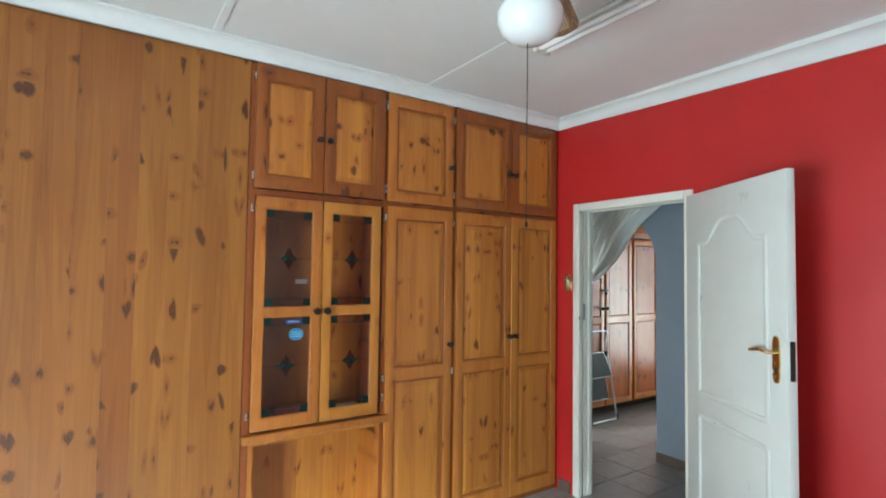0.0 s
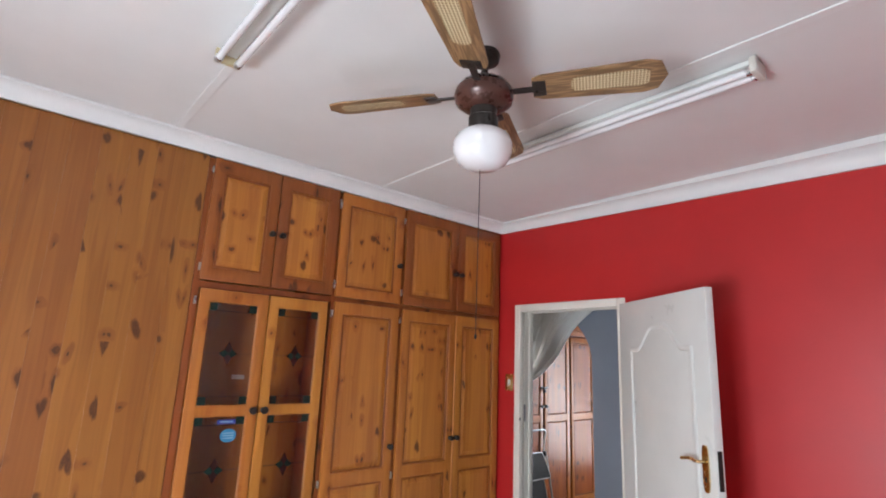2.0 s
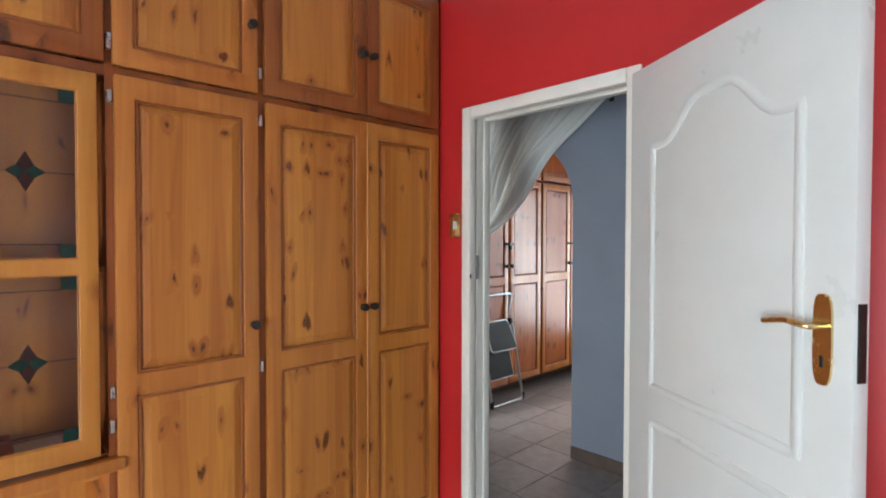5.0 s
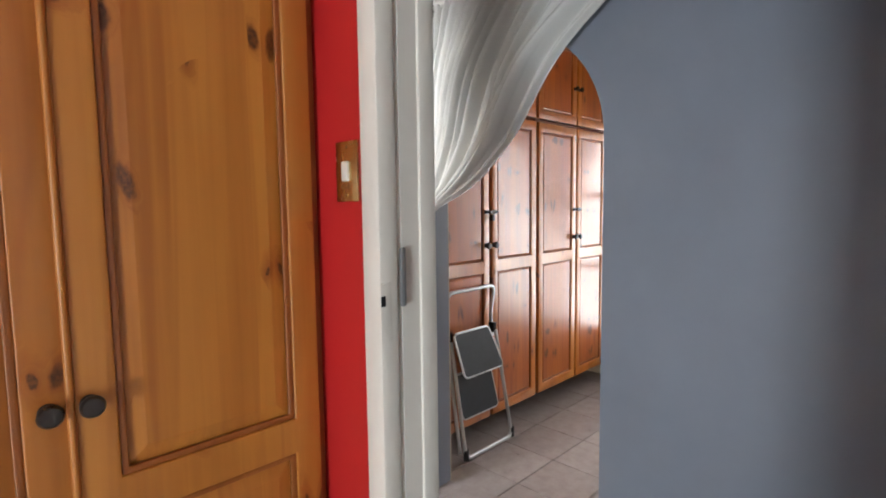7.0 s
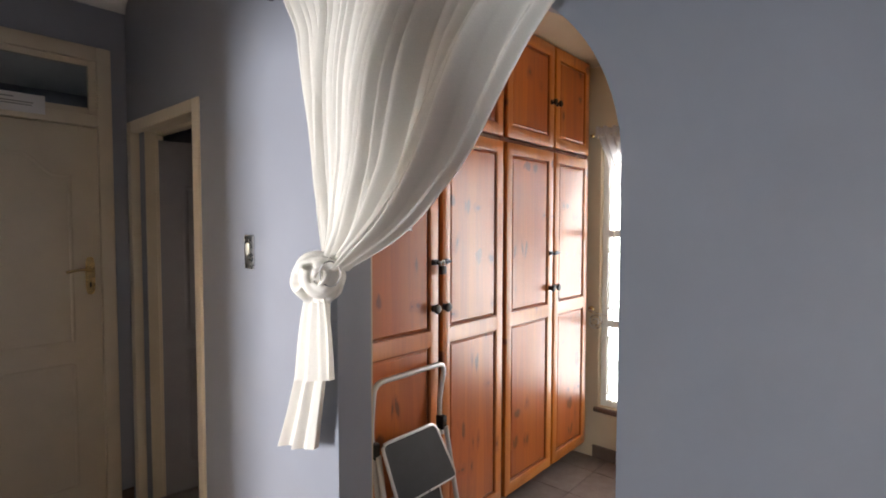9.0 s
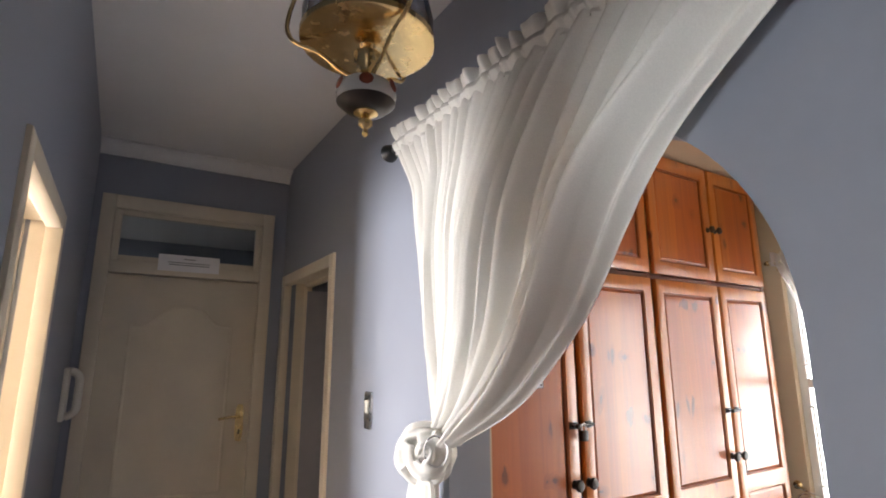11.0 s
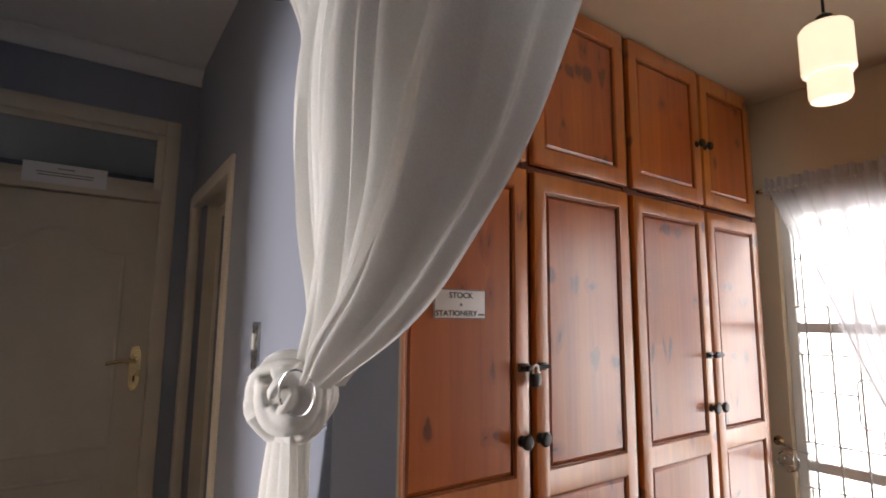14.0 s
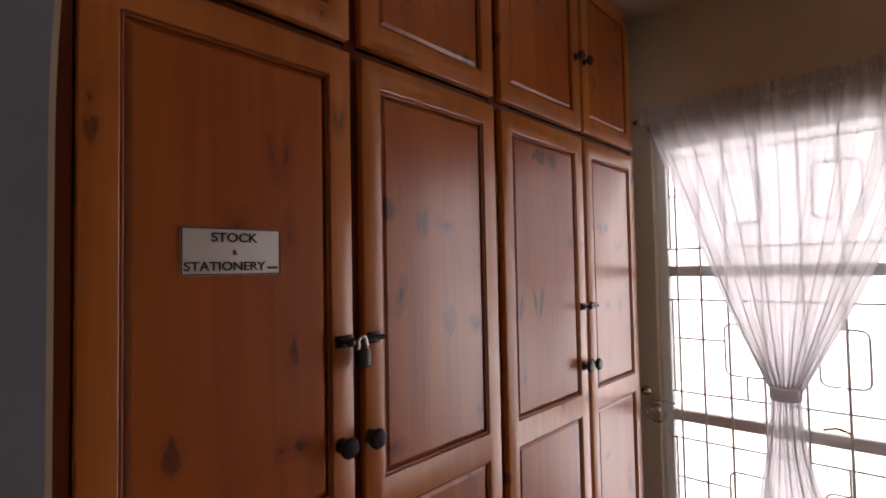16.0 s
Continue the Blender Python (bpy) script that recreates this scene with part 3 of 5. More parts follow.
def steel_frame(name, wall_x0, wall_x1, y0, y1, top, mat, label, out=0.012, width=0.055, far=0.012):
    """A pressed steel door frame in a wall that runs along y: jambs and head with a rebate."""
    t = thing(name, (wall_x0, (y0 + y1) / 2, 0), label, "door frame")
    a, b, m = wall_x0 - out, wall_x1 + far, (wall_x0 + wall_x1) / 2
    for nm, s0, s1, inner in (("jamb", y0, y0 + width, 1), ("jamb", y1 - width, y1, -1)):
        bm = bmesh.new()
        box(bm, a, a + 0.045, s0, s1, 0, top, 0.006)
        box(bm, b - 0.045, b, s0, s1, 0, top, 0.006)
        lo, hi = (s0 + 0.004, s1 - 0.018) if inner > 0 else (s0 + 0.018, s1 - 0.004)
        box(bm, a + 0.04, b - 0.04, lo, hi, 0, top - 0.004)
        lo, hi = (s0 + 0.004, s1 - 0.006) if inner > 0 else (s0 + 0.006, s1 - 0.004)
        box(bm, m - 0.012, b - 0.04, lo, hi, 0, top - 0.006)
        part(nm, bm, mat, t)
    bm = bmesh.new()
    box(bm, a, a + 0.045, y0 + width, y1 - width, top - width, top, 0.006)
    box(bm, b - 0.045, b, y0 + width, y1 - width, top - width, top, 0.006)
    box(bm, a + 0.04, b - 0.04, y0 + width, y1 - width, top - width + 0.018, top - 0.004)
    part("head", bm, mat, t)
    return t


frame_1 = steel_frame("door_frame", XR, XH, 1.59, 2.494, 2.085, WARM, "white painted pressed-steel door frame in the red wall", far=0.0225)
strike = part("strike_plate", boxes((XR - 0.013, XR + 0.014, 2.4375, 2.4405, 1.185, 1.3), bevel=0.001), WARM, frame_1, "painted-over strike plate")
part("latch_hole", boxes((XR - 0.012, XR - 0.001, 2.437, 2.4374, 1.255, 1.275)), BLACK, strike, "dark latch hole", False)
part("door_seal", boxes((XR + 0.034, XR + 0.046, 2.43, 2.4385, 1.25, 1.365), bevel=0.003), GREYRUB, frame_1, "grey felt pad")
frame_3 = steel_frame("door_frame", XR, XH, D3A - 0.04, D3B + 0.04, 2.085, IVORY, "ivory painted steel door frame to the bathroom")
frame_2 = steel_frame("door_frame", XB, XB2, 4.44, 5.32, 2.115, IVORY, "ivory painted steel door frame beside the end wall", width=0.06)


def arched_outline(u0, u1, z0, z1, rise, steps=8):
    """A panel outline with a cathedral top: shoulders, then a rounded crown."""
    c, w = (u0 + u1) / 2, (u1 - u0) / 2
    pts = [(u0, z0), (u1, z0), (u1, z1 - rise)]
    for i in range(1, 4 * steps):
        t = 1 - 2 * i / (4 * steps)
        s = abs(t)
        h = 1.0 if s < 0.18 else 0.5 + 0.5 * math.cos(math.pi * (s - 0.18) / 0.62) if s < 0.8 else 0.0
        pts.append((c + w * t, z1 - rise + rise * h))
    return pts + [(u0, z1 - rise)]


def moulded_ring(outline, y, width, height):
    """A raised rounded bead following an outline on the face y (towards -y)."""
    pts = []
    for i, (u, z) in enumerate(outline):
        w, q = outline[(i + 1) % len(outline)]
        size = math.hypot(w - u, q - z)
        pts.append((u, y, z))
        if size > 0.06:
            pts += [(u + (w - u) * f, y, z + (q - z) * f) for f in (0.012 / size, 1 - 0.012 / size)]
    return sweep(pts, width, 10, True, 0.45)


def panel_leaf(t, width, height, thick, mat, rise=0.12, bead=0.015):
    """A moulded door leaf in the thing's own frame: hinge at x 0, face towards -y."""
    part("leaf", boxes((0, width, 0, thick, 0.008, height), bevel=0.003), mat, t)
    for z0, z1, r in ((0.95, height - 0.16, rise), (0.18, 0.83, 0.0)):
        o = arched_outline(0.13, width - 0.13, z0, z1, r) if r else [(0.13, z0), (width - 0.13, z0), (width - 0.13, z1), (0.13, z1)]
        if not r:
            o = [(p.x, p.z) for p in round_path([(o[0][0], 0, (o[0][1] + o[3][1]) / 2)] + [(u, 0, z) for u, z in o] + [(o[0][0], 0, (o[0][1] + o[3][1]) / 2 + 0.01)], 0.02, 3)]
        for f in (-0.001, thick + 0.001):
            part("moulding", moulded_ring(o, f, bead, 0.006), mat, t)


def lever_set(t, x, y, z, out, lever, mat):
    """A back plate with a lever handle; out: -1 or 1 along y; lever: way it points along x."""
    o = [(x - 0.021 + 0.042 * u, z + w) for u, w in ((0, -0.085), (1, -0.085), (1, 0.085), (0, 0.085))]
    pts = []
    for i in range(24):
        a = 2 * math.pi * i / 24
        pts.append((x + 0.022 * math.copysign(abs(math.cos(a)) ** 0.6, math.cos(a)), z + 0.1 * math.copysign(abs(math.sin(a)) ** 0.5, math.sin(a))))
    plate = part("handle_plate", prism(pts, min(y, y + out * 0.006), max(y, y + out * 0.006)), mat, t, "brass back plate")
    zc = z + 0.03
    part("lever", sweep(round_path([(x, y, zc), (x, y + out * 0.045, zc), (x + lever * 0.05, y + out * 0.05, zc + 0.008), (x + lever * 0.115, y + out * 0.045, zc - 0.004)], 0.015), 0.0075), mat, plate)
    part("keyhole", boxes((x - 0.004, x + 0.004, *sorted((y + out * 0.005, y + out * 0.0075)), z - 0.06, z - 0.035)), BLACK, plate)


hinge, edge = Vector((2.925, 1.581, 0)), Vector((2.491, 0.886, 0))
ang = math.degrees(math.atan2(edge.y - hinge.y, edge.x - hinge.x))
# local x runs along the leaf; local -y faces the room's middle
door_1 = thing("door", None, "white moulded panel door standing open into the bedroom", "door", m=pose(hinge.x, hinge.y, 0, 0, 0, ang) @ pose(0, -0.04, 0))
panel_leaf(door_1, 0.82, 2.04, 0.04, GLOSS)
lever_set(door_1, 0.755, -0.001, 1.23, -1, -1, BRASS)
lever_set(door_1, 0.755, 0.041, 1.23, 1, -1, BRASS)
part("lock_face", boxes((0.8195, 0.8225, 0.009, 0.031, 1.15, 1.315), bevel=0.0008), BRONZE, door_1, "dark steel lock faceplate")
for hz in (0.25, 1.8):
    part("hinge", lathe([(0.008, hz - 0.045), (0.008, hz + 0.045)], (-0.006, 0.045, 0), segs=12), STEEL, door_1)

# end door with its fanlight
frame_e = thing("door_frame", (3.54, YE, 0), "ivory painted door frame with a fanlight over it", "door frame")
for nm, r in (("jamb", (3.10, 3.165, 0, 2.487)), ("jamb", (3.915, 3.98, 0, 2.487))):
    part(nm, boxes((r[0], r[1], YE - 0.014, 5.47, r[2], r[3]), bevel=0.005), IVORY, frame_e)
part("head", boxes((3.165, 3.915, YE - 0.014, 5.47, 2.415, 2.487), bevel=0.005), IVORY, frame_e)
part("transom", boxes((3.165, 3.915, YE - 0.012, 5.47, 2.075, 2.135), bevel=0.005), IVORY, frame_e)
sash = part("fanlight", boxes((3.165, 3.2, YE + 0.01, 5.38, 2.135, 2.415), (3.88, 3.915, YE + 0.01, 5.38, 2.135, 2.415), (3.2, 3.88, YE + 0.01, 5.38, 2.135, 2.17), (3.2, 3.88, YE + 0.01, 5.38, 2.385, 2.415), bevel=0.003), IVORY, frame_e)
part("pane", boxes((3.2, 3.88, 5.355, 5.359, 2.17, 2.385)), PANE, sash)
door_e = thing("door", None, "ivory moulded panel door, closed, at the end of the hall", "door", m=pose(3.165, YE + 0.012, 0))
panel_leaf(door_e, 0.75, 2.07, 0.04, IVORY, 0.1, 0.009)
lever_set(door_e, 0.7, -0.001, 1.29, -1, -1, BRASS)
notice = lone("notice", boxes((3.385, 3.69, YE - 0.02, YE - 0.0155, 2.1, 2.19), bevel=0.001), PAPER, "white notice card with small black print on the transom", "notice")
for w, z in ((0.06, 2.168), (0.21, 2.148), (0.2, 2.136)):
    part("print_line", boxes((3.5375 - w / 2, 3.5375 + w / 2, YE - 0.0212, YE - 0.0201, z - 0.002, z + 0.002)), GREYRUB, notice, smooth=False)
# ajar door of the store: grey puts shade into its face, ivory lights its edge
door_s = thing("door", None, "moulded panel door, ajar, toned grey for the shade of the dark side room", "door", m=pose(XB2 - 0.02, 5.25, 0, 0, 0, -12))
panel_leaf(door_s, 0.74, 2.03, 0.04, SHADEDOOR, 0.1)
part("edge_strip", boxes((-0.003, -0.0005, 0.001, 0.039, 0.012, 2.026)), IVORY, door_s, "leaf edge kept ivory where light reaches it", False)
lever_set(door_s, 0.68, -0.001, 1.25, -1, -1, BRASS)

# ---- the bedroom's pine ----


def knob(t, x, y, z, out=-1, r=0.018, mat=None):
    part("knob", lathe([(0, -0.001), (r * 0.75, 0), (r * 0.7, 0.004), (r * 0.42, 0.008), (r * 0.42, 0.014), (r * 0.95, 0.02), (r, 0.026), (r * 0.8, 0.032), (0, 0.034)], (x, y, z), (0, out, 0), 20), mat or BRONZE, t, "dark turned knob")


def hinge_pin(t, x, y, z):
    part("hinge", boxes((x - 0.006, x + 0.006, y - 0.012, y + 0.002, z - 0.02, z + 0.02), bevel=0.002), STEEL, t, "small steel hinge")


def framed_door(t, x0, x1, y, z0, z1, panels, frame_mat, panel_mat, rim_mat, stile=0.058, thick=0.022, glazed=False, rim_w=0.012, slope=0.03, soft=0.004):
    """A framed cupboard door with raised panels, under thing t; its face is at y, towards -y."""
    cuts = [z0] + [e for p in panels for e in p] + [z1]
    bm = plate([x0, x0 + stile, x1 - stile, x1], cuts, {(1, k) for k in range(1, len(cuts), 2)}, y, y + thick, soft)
    d = part("door", bm, frame_mat, t)
    for a, b in panels:
        u0, u1 = x0 + stile, x1 - stile
        w = rim_w
        rim = plate([u0, u0 + w, u1 - w, u1], [a, a + w, b - w, b], {(1, 1)}, y + 0.004, y + 0.014, 0.003)
        part("moulding", rim, rim_mat, d)
        if not glazed:
            pm = bmesh.new()
            g, k = rim_w - 0.001, slope
            f0, f1 = y + 0.014, y + 0.006
            o = [(u0 + g, f0, a + g), (u1 - g, f0, a + g), (u1 - g, f0, b - g), (u0 + g, f0, b - g)]
            i = [(u0 + g + k, f1, a + g + k), (u1 - g - k, f1, a + g + k), (u1 - g - k, f1, b - g - k), (u0 + g + k, f1, b - g - k)]
            vo, vi = [pm.verts.new(p) for p in o], [pm.verts.new(p) for p in i]
            vb = [pm.verts.new((p[0], y + thick, p[2])) for p in o]
            pm.faces.new(vi)
            for q in range(4):
                pm.faces.new((vo[q], vo[(q + 1) % 4], vi[(q + 1) % 4], vi[q]))
                pm.faces.new((vb[q], vb[(q + 1) % 4], vo[(q + 1) % 4], vo[q]))
            bmesh.ops.recalc_face_normals(pm, faces=pm.faces[:])
            part("panel", pm, panel_mat, d, smooth=False)
    return d


def boards(t, name, mat, label, *rows):
    for r in rows:
        part(name, boxes(r), mat, t, label, False)


ZT, ZM = 2.655, 1.985
cup_a = thing("display_cupboard", (1.11, 2.9, 0), "fitted pine display cupboard with glazed doors and an open niche", "cupboard")
cup_b = thing("wardrobe_cupboard", (1.74, 2.9, 0), "fitted pine wardrobe with a tall single door and an upper locker", "cupboard", "pine bedroom cupboards")
cup_c = thing("wardrobe_cupboard", (2.46, 2.9, 0), "fitted pine wardrobe with double doors and upper lockers", "cupboard", "pine bedroom cupboards")
FY = 2.664
boards(cup_a, "carcass_board", STAINED, "darker stained pine frame", (0.7, 0.735, FY, 3.18, 0, ZT), (1.478, 1.494, FY, 3.18, 0, ZT), (0.735, 1.478, FY + 0.002, 3.18, 2.63, ZT), (0.735, 1.478, FY + 0.001, 3.18, 1.965, 2.0), (0.735, 1.478, FY + 0.03, 3.18, 0.70, 0.745))
part("back", boxes((0.735, 1.478, 2.95, 2.97, 0.745, 1.965)), PANEL, cup_a)
part("niche_back", boxes((0.735, 1.478, 2.9, 2.92, 0.08, 0.70)), PANEL, cup_a)
boards(cup_a, "niche_board", FRAME, "", (0.735, 0.762, FY + 0.004, 2.9, 0, 0.70), (1.45, 1.478, FY + 0.004, 2.9, 0, 0.70), (0.762, 1.45, FY + 0.006, 2.9, 0, 0.08), (0.762, 1.45, FY + 0.005, 2.9, 0.677, 0.70))
part("shelf_lip", boxes((0.70, 1.52, FY - 0.035, FY + 0.028, 0.70, 0.742), bevel=0.006), FRAME, cup_a, "projecting rounded pine shelf edge")
part("shelf", boxes((0.735, 1.478, FY + 0.03, 2.95, 1.335, 1.355)), PANEL, cup_a)
d = framed_door(cup_a, 0.725, 1.094, FY - 0.022, 2.005, 2.657, [(2.072, 2.58)], STAINED, PANEL, STAINED)
knob(d, 1.065, FY - 0.022, 2.3)
d = framed_door(cup_a, 1.098, 1.474, FY - 0.022, 2.005, 2.657, [(2.072, 2.58)], STAINED, PANEL, STAINED)
knob(d, 1.125, FY - 0.022, 2.3)
for x in (0.722, 1.487):
    for z in (2.07, 2.59, 1.9, 0.84):
        hinge_pin(cup_a, x, FY - 0.004, z)


def stained_pane(d, x0, x1, z0, z1, y):
    """A leaded pane: clear glass, coloured corner squares, a four-pointed star and thin cames."""
    part("pane", boxes((x0, x1, y, y + 0.004, z0, z1)), SMOKED, d, smooth=False).visible_shadow = False
    s = 0.04
    for cx, cz in ((x0, z0), (x1 - s, z0), (x0, z1 - s), (x1 - s, z1 - s)):
        part("corner_glass", boxes((cx, cx + s, y - 0.003, y - 0.0008, cz, cz + s)), GREEN, d, "dark green glass square", False)
    cx, cz = (x0 + x1) / 2, (z0 + z1) / 2
    for k in range(4):
        a = math.pi / 2 * k
        o = []
        for r, b in ((0, 0), (0.03, -45), (0.06, 0), (0.03, 45)):
            q = a + radians(b)
            o.append((cx + r * math.cos(q) * (0.95 if k % 2 else 0.8), cz + r * math.sin(q)))
        part("star_glass", prism(o, y - 0.003, y - 0.0008), GREEN if k % 2 == 0 else MAROON, d, smooth=False)
    for a, b, c, e in ((x0, cx - 0.05, cz - 0.0015, cz + 0.0015), (cx + 0.05, x1, cz - 0.0015, cz + 0.0015), (x0 + s, x1 - s, z0 + s - 0.002, z0 + s + 0.001), (x0 + s, x1 - s, z1 - s - 0.001, z1 - s + 0.002)):
        part("came", boxes((a, b, y - 0.003, y - 0.0008, c, e)), BLACK, d, smooth=False)


for x0, x1, kx in ((0.738, 1.094, 1.068), (1.102, 1.453, 1.128)):
    d = framed_door(cup_a, x0, x1, FY - 0.024, 0.757, 1.962, [(0.82, 1.335), (1.385, 1.9)], FRAME, PANEL, FRAME, 0.052, glazed=True, rim_w=0.004)
    for z0, z1 in ((0.824, 1.331), (1.389, 1.896)):
        stained_pane(d, x0 + 0.056, x1 - 0.056, z0, z1, FY - 0.01)
    knob(d, kx, FY - 0.024, 1.36, r=0.02)

boards(cup_b, "carcass_board", STAINED, "", (1.494, 1.51, FY, 3.18, 0.0, ZT), (1.972, 1.99, FY, 3.18, 0, ZT), (1.51, 1.972, FY + 0.001, 3.18, 2.64, ZT), (1.51, 1.972, FY + 0.001, 3.18, 1.97, 2.0), (1.51, 1.972, FY + 0.001, 3.18, 0.0, 0.06))
d = framed_door(cup_b, 1.497, 1.972, FY - 0.022, 2.002, 2.657, [(2.065, 2.585)], FRAME, PANEL, RIM)
knob(d, 1.945, FY - 0.022, 2.25)
d = framed_door(cup_b, 1.5, 1.972, FY - 0.022, 0.04, 1.972, [(0.13, 0.925), (1.0, 1.9)], FRAME, PANEL, RIM)
knob(d, 1.95, FY - 0.022, 1.12)
boards(cup_c, "carcass_board", STAINED, "", (1.99, 2.008, FY, 3.18, 0, ZT), (2.925, 2.942, FY, 3.18, 0, ZT), (2.008, 2.925, FY + 0.001, 3.18, 2.64, ZT), (2.008, 2.925, FY + 0.001, 3.18, 1.97, 2.0), (2.008, 2.925, FY + 0.001, 3.18, 0, 0.06))
for x0, x1, kx in ((2.0, 2.476, 2.45), (2.479, 2.919, 2.503)):
    d = framed_door(cup_c, x0, x1, FY - 0.022, 2.002, 2.657, [(2.065, 2.585)], STAINED, PANEL, RIM)
    knob(d, kx, FY - 0.022, 2.265)
    d = framed_door(cup_c, x0 + 0.005, x1, FY - 0.022, 0.04, 1.972, [(0.13, 0.925), (1.0, 1.9)], FRAME, PANEL, RIM)
    knob(d, kx, FY - 0.022, 1.14)
part("meeting_bead", sweep([(2.4785, FY - 0.023, 0.045), (2.4785, FY - 0.023, 1.968)], 0.006, 10), FRAME, cup_c)
for t, x in ((cup_b, 1.488), (cup_c, 1.983)):
    for z in (2.08, 2.57, 1.9, 0.95):
        hinge_pin(t, x, FY - 0.008, z)

# things left behind the glass
box_red = lone("storage_box", boxes((0.95, 1.25, 2.75, 2.94, 0.746, 0.80), bevel=0.004), REDCLOTH, "dull red flat box behind the cupboard glass", "box")
# plain white block stands in for a grey slatted metal plate
papers = lone("paper_stack", boxes((1.22, 1.42, 2.7, 2.9, 0.746, 0.775), bevel=0.003), PAPER, "white block in place of a grey slatted plate on the cupboard shelf", "papers")
tag_a = lone("sticker", prism([(0.965 + 0.04 * math.cos(i * math.pi / 12), 1.24 + 0.033 * math.sin(i * math.pi / 12)) for i in range(24)], FY - 0.0145, FY - 0.0135), BLUETAG, "round pale blue sticker on the cupboard glass", "sticker")
for z in (1.252, 1.24, 1.228):
    part("print_line", boxes((0.937, 0.993, FY - 0.0152, FY - 0.0146, z - 0.003, z + 0.003)), PALEPRINT, tag_a, smooth=False)
tag_b = lone("sticker", boxes((0.905, 0.995, FY - 0.0145, FY - 0.0135, 1.296, 1.318)), NAVYTAG, "narrow navy sticker on the cupboard glass", "sticker")
part("print_line", boxes((0.917, 0.983, FY - 0.0152, FY - 0.0146, 1.303, 1.311)), PALEPRINT, tag_b, smooth=False)
label_w = lone("sticker", boxes((1.05, 1.12, 2.9455, 2.9495, 1.5, 1.525)), PAPER, "small white label on the cupboard back", "sticker")

# switch on the red wall
sw = thing("light_switch", (XR, 2.545, 1.52), "brass light switch plate on the red wall", "light switch")
part("plate", boxes((XR - 0.007, XR - 0.0005, 2.508, 2.582, 1.455, 1.575), bevel=0.002), BRASS, sw)
part("rocker", boxes((XR - 0.013, XR - 0.007, 2.534, 2.556, 1.495, 1.535), bevel=0.002), PLASTIC, sw, "ivory rocker")
for z in (1.467, 1.563):
    part("screw", lathe([(0.0035, 0), (0.003, 0.0015)], (XR - 0.007, 2.545, z), (-1, 0, 0), 10), BRASS, sw)

# ---- ceiling fan ----
FX, FYY = 1.155, 1.075
fan = thing("ceiling_fan", (FX, FYY, CEIL_A), "brown ceiling fan with cane-inset blades and an opal globe light", "ceiling fan")
part("canopy", lathe([(0.05, CEIL_A), (0.055, CEIL_A - 0.012), (0.05, CEIL_A - 0.035), (0.02, CEIL_A - 0.05)], (FX, FYY, 0), segs=28), BRONZE, fan)
part("rod", lathe([(0.012, CEIL_A - 0.04), (0.012, 2.59)], (FX, FYY, 0), segs=14), BRONZE, fan)
part("motor_housing", lathe([(0.03, 2.607), (0.075, 2.602), (0.1, 2.586), (0.105, 2.566), (0.1, 2.541), (0.075, 2.521), (0.05, 2.514)], (FX, FYY, 0), segs=36), OXBLOOD, fan)
part("trim_ring", lathe([(0.072, 2.609), (0.084, 2.607), (0.09, 2.6), (0.08, 2.597)], (FX, FYY, 0), segs=36), STEEL, fan, "chrome trim ring")
part("light_fitter", lathe([(0.048, 2.516), (0.045, 2.486), (0.052, 2.481), (0.052, 2.44), (0.045, 2.43)], (FX, FYY, 0), segs=28), BRONZE, fan)
part("globe", lathe([(0.05, 2.432), (0.07, 2.428), (0.092, 2.411), (0.103, 2.381), (0.1, 2.351), (0.084, 2.32), (0.055, 2.3), (0.0, 2.293)], (FX, FYY, 0), segs=36), GLOBE, fan, "white opal glass globe")
for k in range(4):
    a = radians(33 + 90 * k)
    m = Matrix.Translation((FX, FYY, 2.578)) @ Matrix.Rotation(a, 4, "Z") @ Matrix.Rotation(radians(-12), 4, "X")
    o = [(0.17, -0.045), (0.2, -0.058), (0.53, -0.072), (0.575, -0.06), (0.6, 0.0), (0.575, 0.06), (0.53, 0.072), (0.2, 0.058), (0.17, 0.045)]
    home = Matrix.Translation(ORIGIN[fan])
    b = prism(o, -0.003, 0.003, "z")
    b.transform(home)
    blade = part("blade", b, FANWOOD, fan, smooth=False)
    blade.matrix_local = home.inverted() @ m
    o = [(p.x, p.y) for p in round_path([(0.3, 0, 0), (0.3, -0.032, 0), (0.545, -0.036, 0), (0.545, 0.036, 0), (0.3, 0.032, 0), (0.3, 0.001, 0)], 0.025, 4)]
    b = prism(o, -0.0045, 0.0045, "z")
    b.transform(home)
    part("cane_inset", b, CANE, blade, "woven cane inset", False)
    b = boxes((0.085, 0.2, -0.013, 0.013, -0.009, -0.0035), (0.17, 0.215, -0.035, 0.035, -0.008, -0.0032), bevel=0.002)
    b.transform(m)
    part("blade_arm", b, BRONZE, fan)
part("pull_chain", sweep([(FX, FYY + 0.01, 2.295), (FX, FYY + 0.01, 2.0), (FX, FYY + 0.01, 1.74)], 0.0015, 6), BRONZE, fan)
part("chain_bead", lathe([(0, 0), (0.005, 0.006), (0.004, 0.016), (0, 0.02)], (FX, FYY + 0.01, 1.722), segs=12), BRONZE, fan)

# ---- fluorescent battens ----


